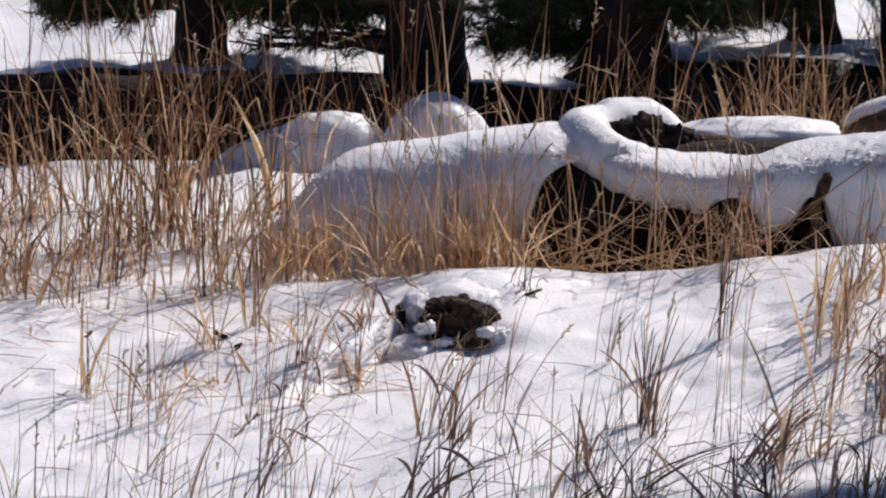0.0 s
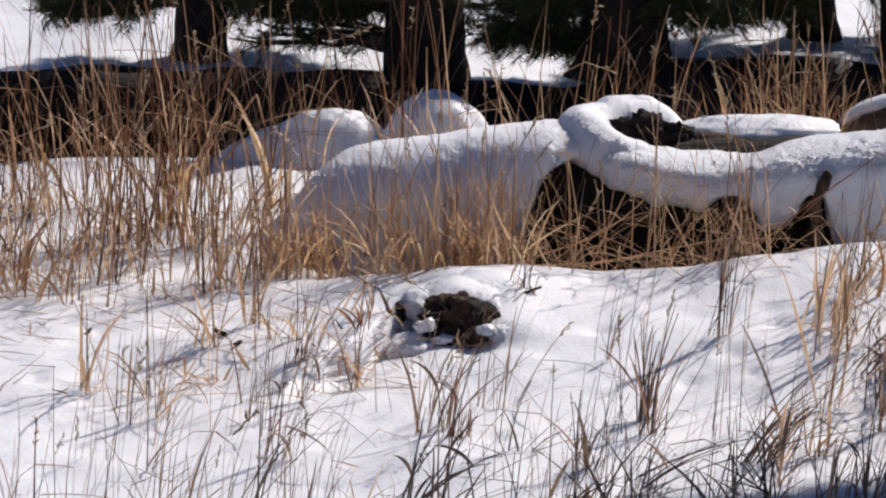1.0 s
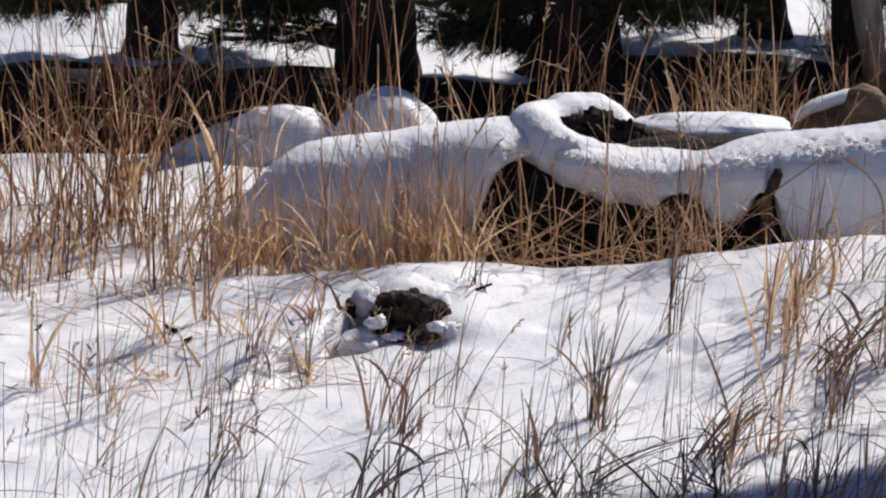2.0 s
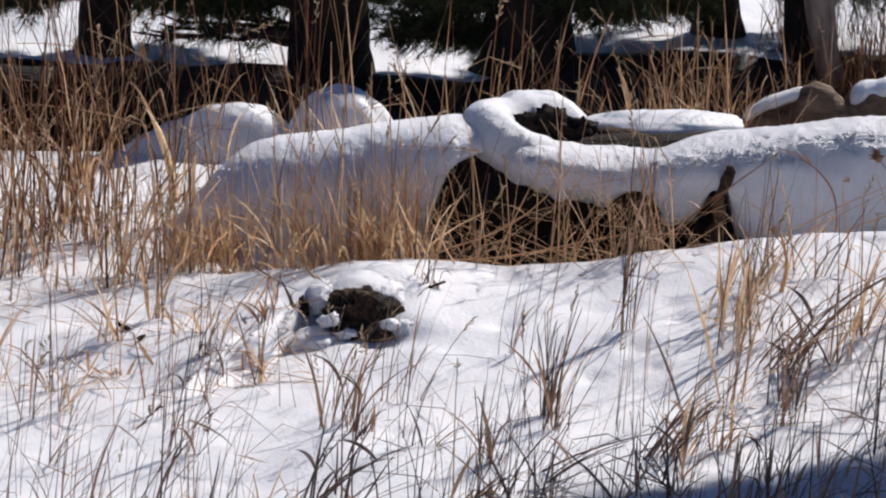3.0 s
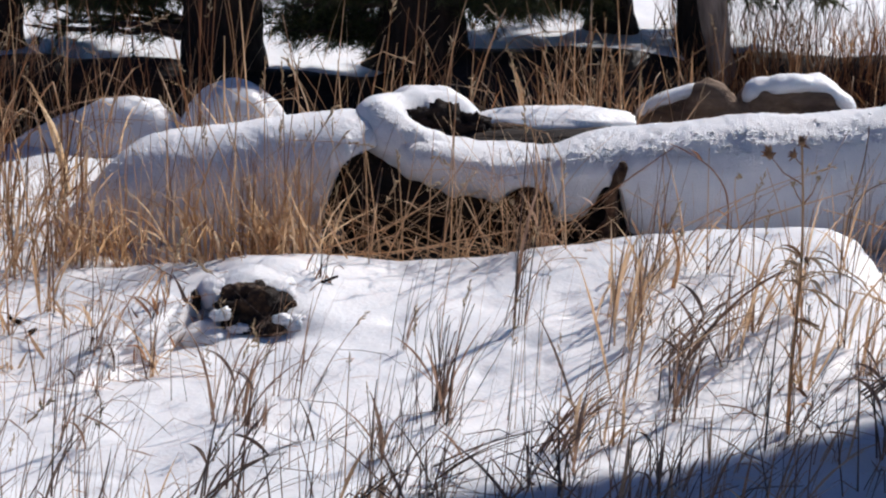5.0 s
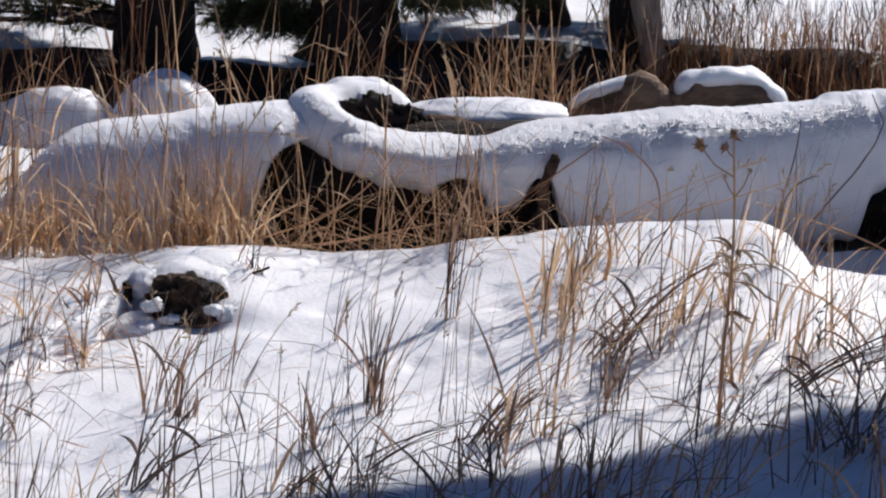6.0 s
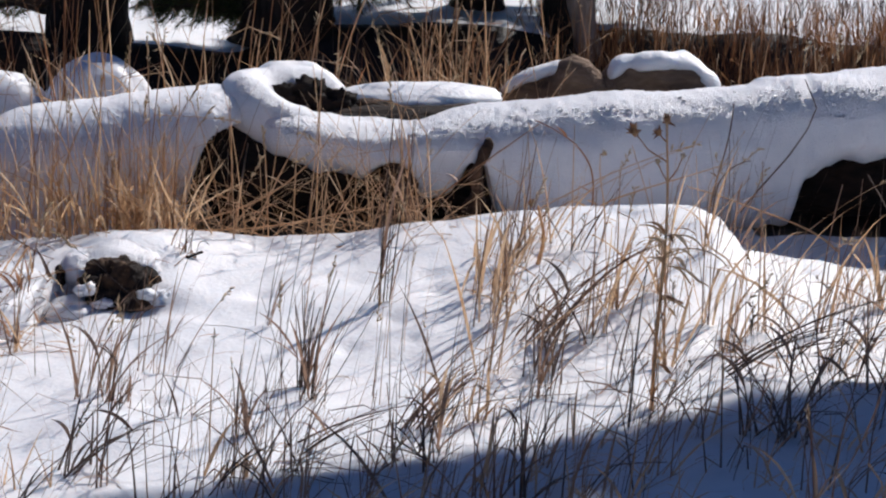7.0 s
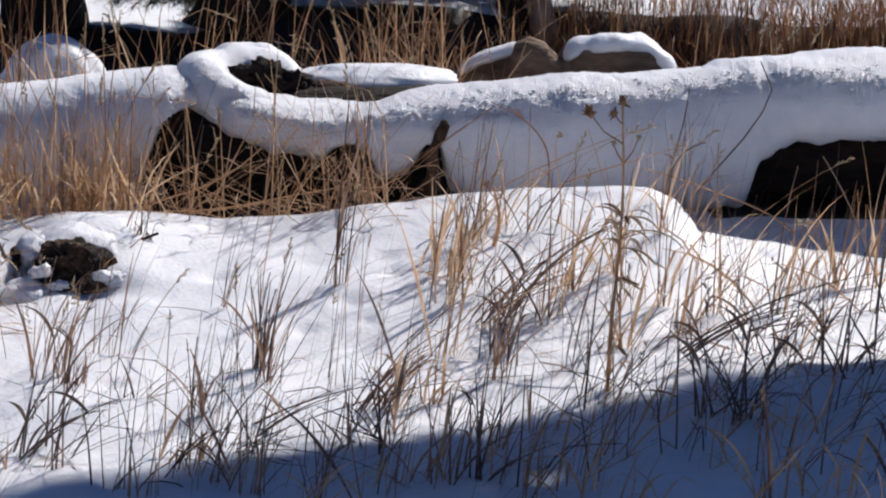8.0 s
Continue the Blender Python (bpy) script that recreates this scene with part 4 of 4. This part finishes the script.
row_of([(1.2, 9.5, 0.40), (0.7, 9.3, 0.36), (1.55, 9.1, 0.42), (0.35, 9.1, 0.34), (1.0, 9.75, 0.34), (1.9, 9.05, 0.42), (0.1, 9.25, 0.32), (1.35, 9.85, 0.38)], 1140, 7, 6, 0.03, "dull brown stalks with curled leaves in shade", mat=DUN, leaf_mat=STRAW, az=RIGHTWARD, lean=0.25, heads=0.08, kinks=0.25, bend=0.35, thick=0.0042)

# thin straight stalks scattered over the open drift
for k, p in enumerate(at_random((-1.5, 1.7, 9.0, 11.0), 44, 29)):
    tussock(p, 3, 0, 0.42, 0.05, 1500 + k, "few thin straight stalks standing in the drift", (DUN, DARK_STEM, STRAW)[k % 3], az=RIGHTWARD, lean=0.12, heads=0.12, kinks=0.08, bend=0.12, group=FRONT, single=True, thick=0.0023)

# bent sprays of stalks and broad dead blades, each with its own reach
def spray(at, tips, seed, label, mat, leaf_mat, thick=0.0036, wide=0.0048, each=2, bow=0.72, loose=1.0):
    """tips: (sideways, up) to which the stalks bow."""
    r = np.random.default_rng(seed)
    root = np.array(on_ground(at[0], at[1], 0.02))
    ob = thing("grass_tussock", tuple(root), label, "grass", FRONT)
    t = np.linspace(0, 1, 11)[:, None]
    for dx, dz in tips:
        for k in range(each):
            a = root + np.array([r.normal(0, 0.03 * loose), r.normal(0, 0.04 * loose), 0])
            grow = r.uniform(0.72, 1.06) if k else 1.0
            c = root + np.array([dx * grow + r.normal(0, 0.05 * loose) * (k > 0), r.normal(0, 0.05), dz * grow + 0.02])
            b = a + (c - a) * np.array([0.38, 0.5, bow]) + r.normal(0, 0.006, 3)
            p = a * (1 - t) ** 2 + 2 * b * t * (1 - t) + c * t ** 2
            v, f = tube(p, thick * r.uniform(0.7, 1.2) * (1 - 0.7 * t[:, 0]), 5)
            mesh_object("stem", v, f, mat, ob)
        for _ in range(1):
            i = int(r.integers(2, 9))
            v, f, _ = blade(tuple(p[i]), r.choice([1, -1]) * radians(90) + r.normal(0, 0.4), r.uniform(0.2, 0.7), r.uniform(0.08, 0.2), r.uniform(0.6, 2.0), wide * r.uniform(0.6, 1.2), r, segs=8, flat=True)
            v[:, 2] = np.maximum(v[:, 2], level(float(p[i][0]), float(p[i][1])) + 0.004)
            mesh_object("leaf", v, f, leaf_mat, ob)
    return ob


BROWN_SPRAY, DARK_SPRAY = "arching bundle of brown bent straw", "spray of dark bent stalks with broad dead blades"
spray((0.95, 10.76), [(0.39, 0.32), (0.36, 0.30), (0.28, 0.17), (0.34, 0.25), (0.21, 0.21)], 1201, BROWN_SPRAY, DUN, DUN, each=3)
spray((1.52, 10.40), [(0.44, 0.21), (0.40, 0.19), (0.55, 0.27)], 1202, DARK_SPRAY, DARK_STEM, DARK_STEM)
spray((1.76, 10.77), [(0.39, 0.07), (0.30, 0.04)], 1203, DARK_SPRAY, DARK_STEM, DARK_STEM, bow=0.9)
spray((0.97, 10.49), [(-0.05, 0.25), (0.10, 0.22), (0.14, 0.28), (0.04, 0.16)], 1204, DARK_SPRAY, DARK_STEM, DARK_STEM, each=1)
spray((1.61, 9.83), [(-0.14, 0.21), (-0.07, 0.18), (0.02, 0.35), (0.16, 0.28), (0.24, 0.24), (0.08, 0.21)], 1205, DARK_SPRAY, DARK_STEM, DARK_STEM)
spray((1.50, 9.86), [(-0.07, 0.34), (-0.08, 0.20), (0.02, 0.24), (0.06, 0.10)], 1206, DARK_SPRAY, DARK_STEM, DUN)
spray((0.54, 9.93), [(0.18, 0.18), (0.20, 0.16), (0.26, 0.31), (0.14, 0.14)], 1207, BROWN_SPRAY, DUN, STRAW, each=3)
spray((-0.41, 9.56), [(0.19, 0.14), (0.13, 0.23), (0.25, 0.13), (0.08, 0.21), (0.03, 0.26)], 1208, DARK_SPRAY, DARK_STEM, DARK_STEM)
spray((0.20, 9.74), [(0.35, 0.16), (0.28, 0.12)], 1209, DARK_SPRAY, DARK_STEM, DUN)
spray((0.23, 10.37), [(0.04, 0.28), (0.01, 0.31), (0.06, 0.24), (-0.02, 0.24), (0.03, 0.17)], 1210, "tight upright bundle of dark brown stalks", DARK_STEM, DUN, 0.0026, 0.003, 3, loose=0.35)
spray((0.96, 10.46), [(-0.04, 0.28), (-0.01, 0.21), (0.11, 0.32), (0.16, 0.25)], 1211, DARK_SPRAY, DARK_STEM, DARK_STEM)
spray((0.82, 9.32), [(0.02, 0.38), (-0.02, 0.19), (0.12, 0.16), (0.07, 0.26)], 1212, DARK_SPRAY, DARK_STEM, DARK_STEM)
spray((1.93, 10.21), [(-0.05, 0.31), (0.08, 0.38), (0.04, 0.24), (-0.08, 0.17)], 1213, DARK_SPRAY, DARK_STEM, DUN)
spray((-0.33, 10.23), [(-0.04, 0.17), (0.04, 0.15), (0.09, 0.24), (0.16, 0.21), (0.02, 0.14)], 1214, "small fan of brown stalks in the drift", DUN, DARK_STEM, each=1)
spray((0.58, 9.60), [(0.01, 0.13), (-0.11, 0.12), (-0.03, 0.21), (-0.16, 0.05)], 1215, DARK_SPRAY, DARK_STEM, DARK_STEM)

# dry flower stalks with tufted seed heads
def weed(at, height, seed, heads, radius=0.0035, tufts=(), label="dry brown flower stalk with tufted seed heads"):
    """heads: (sideways, down from the top, size); tufts: (part of the height, leaves, length) of drooping dead leaves."""
    r = np.random.default_rng(seed)
    root = on_ground(at[0], at[1])
    ob = thing("dry_weed", root, label, "weed", "dry flower stalks")
    t = np.linspace(0, 1, 16)
    p = np.stack([root[0] + 0.012 * np.sin(5 * t + seed), root[1] + 0.01 * np.sin(4 * t), root[2] - 0.02 + (height + 0.02) * t], 1)
    v, f = tube(p, radius * (1.25 - 0.75 * t) * (1 + 0.12 * np.sin(40 * t)), 7)
    mesh_object("stem", v, f, GOLD, ob)
    for k, (dx, down, size) in enumerate(heads):
        i = int(np.clip((1 - (down + abs(dx) * 0.9) / height) * 15, 1, 15))
        o, q = p[i], np.array([root[0] + dx, root[1] + r.uniform(-0.02, 0.02), root[2] + height - down])
        v, f = tube([o, (o + q) / 2 + np.array([0.1 * dx, 0, -0.08 * abs(dx)]), q], [0.0024, 0.002, 0.0018], 6)
        twig = mesh_object("branch", v, f, WEED, ob)
        way = (q - o) / (np.linalg.norm(q - o) + 1e-6) * 0.5 + np.array([0, 0, 0.5])
        pieces = [ball(q, (0.55 * size, 0.55 * size, 0.7 * size), 0.3, 2, seed + k, 2)]
        for _ in range(22):
            d = way + r.normal(0, 0.75, 3)
            d /= np.linalg.norm(d)
            side = np.cross(d, r.normal(0, 1, 3))
            side *= 0.22 * size / np.linalg.norm(side)
            tip = q + d * size * r.uniform(1.0, 1.9)
            pieces.append(([q - side, q + side, (q + tip) / 2 + side * 1.3, tip, (q + tip) / 2 - side * 1.1], [(0, 1, 2), (0, 2, 4), (4, 2, 3)]))
        v, f = joined(pieces)
        tagged(mesh_object("seed_head", v, f, SEED if size < 0.012 else WEED, twig, "pale tufted seed head" if size < 0.012 else "curled brown seed head"), kind="stuff")
    for part, count, length in tufts:
        o = p[int(part * 15)]
        for _ in range(count):
            v, f, _ = blade(tuple(o + np.array([0, 0, r.uniform(-0.02, 0.02)])), r.uniform(0, 6.3), r.uniform(0.3, 1.2), length * r.uniform(0.5, 1.2), r.uniform(1.4, 2.4), 0.0045 * r.uniform(0.5, 1.3), r, segs=8, flat=True)
            v[:, 2] -= np.linspace(0, 0.25 * length, len(v))
            mesh_object("leaf", v, f, WEED if r.random() < 0.2 else GOLD, ob)
    return ob


weed((1.263, 10.08), 0.86, 61, [(-0.09, 0.03, 0.019), (0.005, 0.0, 0.017), (-0.02, 0.03, 0.014), (0.05, 0.10, 0.009), (-0.02, 0.12, 0.009)], 0.0055, [(0.66, 16, 0.13), (0.56, 12, 0.20), (0.46, 8, 0.14), (0.24, 10, 0.12), (0.08, 8, 0.14)], "tall dry flower stalk with brown heads and hanging dead leaves")
weed((1.03, 11.42), 0.20, 62, [(-0.03, 0.0, 0.013), (0.02, 0.02, 0.010)], 0.007, [], "short pale flower stalk with two seed heads")
weed((1.247, 11.58), 0.30, 63, [(0.0, 0.0, 0.010)], 0.0024, [(0.3, 2, 0.08)], "thin flower stalk with one round head")

# fallen straw on the snow
r = np.random.default_rng(91)
pieces = []
for _ in range(230):
    x, y = r.uniform(-2.4, -0.3), r.uniform(10.6, 12.1)
    if r.random() < 0.25:
        x, y = r.uniform(-1.6, 2.4), r.uniform(9.2, 12.0)
    v, f, _ = blade((x, y, level(x, y) + 0.004), r.uniform(0, 2 * math.pi), r.uniform(1.2, 1.5), r.uniform(0.05, 0.22), r.normal(0.05, 0.15), 0.0026, r, flat=r.random() < 0.5)
    pieces.append((v, f))
v, f = joined(pieces)
tagged(mesh_object("fallen_straw", v, f, RUSSET), "broken brown straw lying on the snow", "grass", kind="stuff")

# flattened straw in the drift
row_of([(0.89, 11.54, 0.26), (0.8, 11.14, 0.2), (-0.66, 11.43, 0.28), (-0.88, 11.21, 0.25), (-1.1, 10.87, 0.2)], 1000, 2, 16, 0.06, "flattened mat of pale straw in a pit of the snow", mat=STRAW, leaf_mat=STRAW, lean=0.7, heads=0.0, kinks=0.1, thick=0.0040)


# short dead leaf blades and broken twigs
def broken_twig(at, length, radius, turn, seed):
    x, y, z = on_ground(*at)
    t = np.linspace(-0.5, 0.5, 7)
    bend = 0.12 * length * np.sin(3 * t)
    p = [(x + length * k * math.cos(turn) - b * math.sin(turn), y + length * k * math.sin(turn) + b * math.cos(turn), z + radius * 0.7 + 0.25 * length * (k + 0.5)) for k, b in zip(t, bend)]
    v, f = tube(p, radius * (1 - 0.3 * (t + 0.5)), 9, 0.25, seed, 40)
    return tagged(mesh_object("broken_twig", v, f, BARK), "short dark broken twig lying on the snow", "twig", "broken twigs on the snow")


broken_twig((-1.11, 11.25), 0.05, 0.010, 2.2, 1)
broken_twig((-1.04, 11.14), 0.03, 0.008, 0.6, 2)
broken_twig((-0.10, 11.62), 0.06, 0.006, 0.2, 3)
broken_twig((-1.56, 11.43), 0.04, 0.007, 1.0, 4)

# long single stalks that cross the snowy flank of the log
def long_stalk(line, radius, mat, label, seed):
    """line: (x, z) from the foot to the tip."""
    a = np.array(line, float)
    t = np.linspace(0, len(a) - 1, 40)
    x, z = (np.interp(t, np.arange(len(a)), a[:, i]) for i in (0, 1))
    x, z = (np.convolve(np.pad(q, 5, "edge"), np.ones(11) / 11, "valid") for q in (x, z))
    y = 12.18 + 0.02 * np.sin(t + seed)
    v, f = tube(np.stack([x, y, z], 1), radius * np.linspace(1.1, 0.5, 40), 6)
    ob = thing("dry_stalk", (x[0], y[0], z[0]), label, "grass", "long bent stalks before the log")
    mesh_object("stem", v, f, mat, ob)
    r = np.random.default_rng(seed)
    for k in range(2):
        q = int(r.integers(8, 30))
        v, f, _ = blade((x[q], y[q], z[q]), r.uniform(0, 6), 0.8, r.uniform(0.05, 0.10), 1.0, 0.004, r, flat=True)
        mesh_object("leaf", v, f, mat, ob)
    return ob


for k, (line, radius, mat, label) in enumerate((
        ([(2.16, -0.03), (2.06, 0.054), (1.855, 0.124), (1.694, 0.183), (1.593, 0.213)], 0.0042, STRAW, "long pale straw lying over from the hollow"),
        ([(1.22, 0.03), (1.279, 0.129), (1.475, 0.202), (1.62, 0.25), (1.768, 0.305)], 0.0032, STRAW, "thin straw reaching up across the snow"),
        ([(1.68, 0.0), (1.687, 0.092), (1.702, 0.214), (1.728, 0.315), (1.753, 0.436), (1.76, 0.516)], 0.0042, DARK_STEM, "dark upright stalk against the snow"),
        ([(1.70, 0.02), (1.702, 0.20), (1.74, 0.27), (1.80, 0.305), (1.83, 0.30)], 0.0034, DARK_STEM, "dark hooked twig against the snow"),
        ([(1.27, 0.02), (1.272, 0.12), (1.283, 0.235), (1.25, 0.325), (1.165, 0.395), (1.05, 0.445)], 0.0036, RUSSET, "russet blade curving over the snow"),
        ([(0.58, 0.02), (0.71, 0.145), (0.87, 0.27), (1.11, 0.44)], 0.0030, RUSSET, "straight thin stalk leaning across the log"),
        ([(0.08, 0.0), (0.12, 0.09), (0.21, 0.28), (0.29, 0.42)], 0.0032, STRAW, "straight straw leaning before the hollow"),
        ([(-0.21, 0.0), (-0.10, 0.07), (0.12, 0.13), (0.30, 0.28), (0.38, 0.41)], 0.0036, STRAW, "bowed golden straw before the hollow"),
        ([(-0.24, 0.03), (-0.05, 0.035), (0.15, 0.05), (0.40, 0.11), (0.63, 0.15)], 0.0034, STRAW, "golden straw lying low before the hollow"),
        ([(0.645, 0.0), (0.64, 0.2), (0.632, 0.40)], 0.0052, STRAW, "stout pale stalk before the log"))):
    long_stalk(line, radius, mat, label, 1300 + k)

# one dark bowed tube on the log's snowy flank, drawn as a crease's shadow line
line = np.array([(1.834, 12.44, 0.057), (1.911, 12.44, 0.155), (1.997, 12.44, 0.258), (2.063, 12.44, 0.359), (2.093, 12.44, 0.441), (2.046, 12.44, 0.542)])
t = np.linspace(0, len(line) - 1, 30)
v, f = tube(np.stack([np.interp(t, np.arange(len(line)), line[:, i]) for i in range(3)], 1), np.linspace(0.0035, 0.002, 30), 6)
tagged(mesh_object("bowed_stem", v, f, DARK_STEM), "thin dark line standing for the shadow of a crease in the log's snow", "grass")

# dead grass laid over along the scarp beside the rock, thickened as its shaded band
for k in range(10):
    q = k / 9
    tussock((-0.55 - 0.33 * q, 11.40 - 0.66 * q), 4, 12, 0.19 - 0.05 * q, 0.035, 1040 + k, "brown dead grass laid flat beside the rock, thickened to stand for a shaded band", DARK_STEM if k % 2 else RUSSET, RUSSET if k % 3 else DARK_STEM, az=radians(215), lean=1.15, heads=0.0, thick=0.0036, group=FRONT, single=True)
tussock((-0.35, 11.33), 3, 9, 0.15, 0.035, 1050, "small brown tuft growing at the rock", RUSSET, STRAW, lean=0.5, heads=0.0, group=FRONT, single=True)
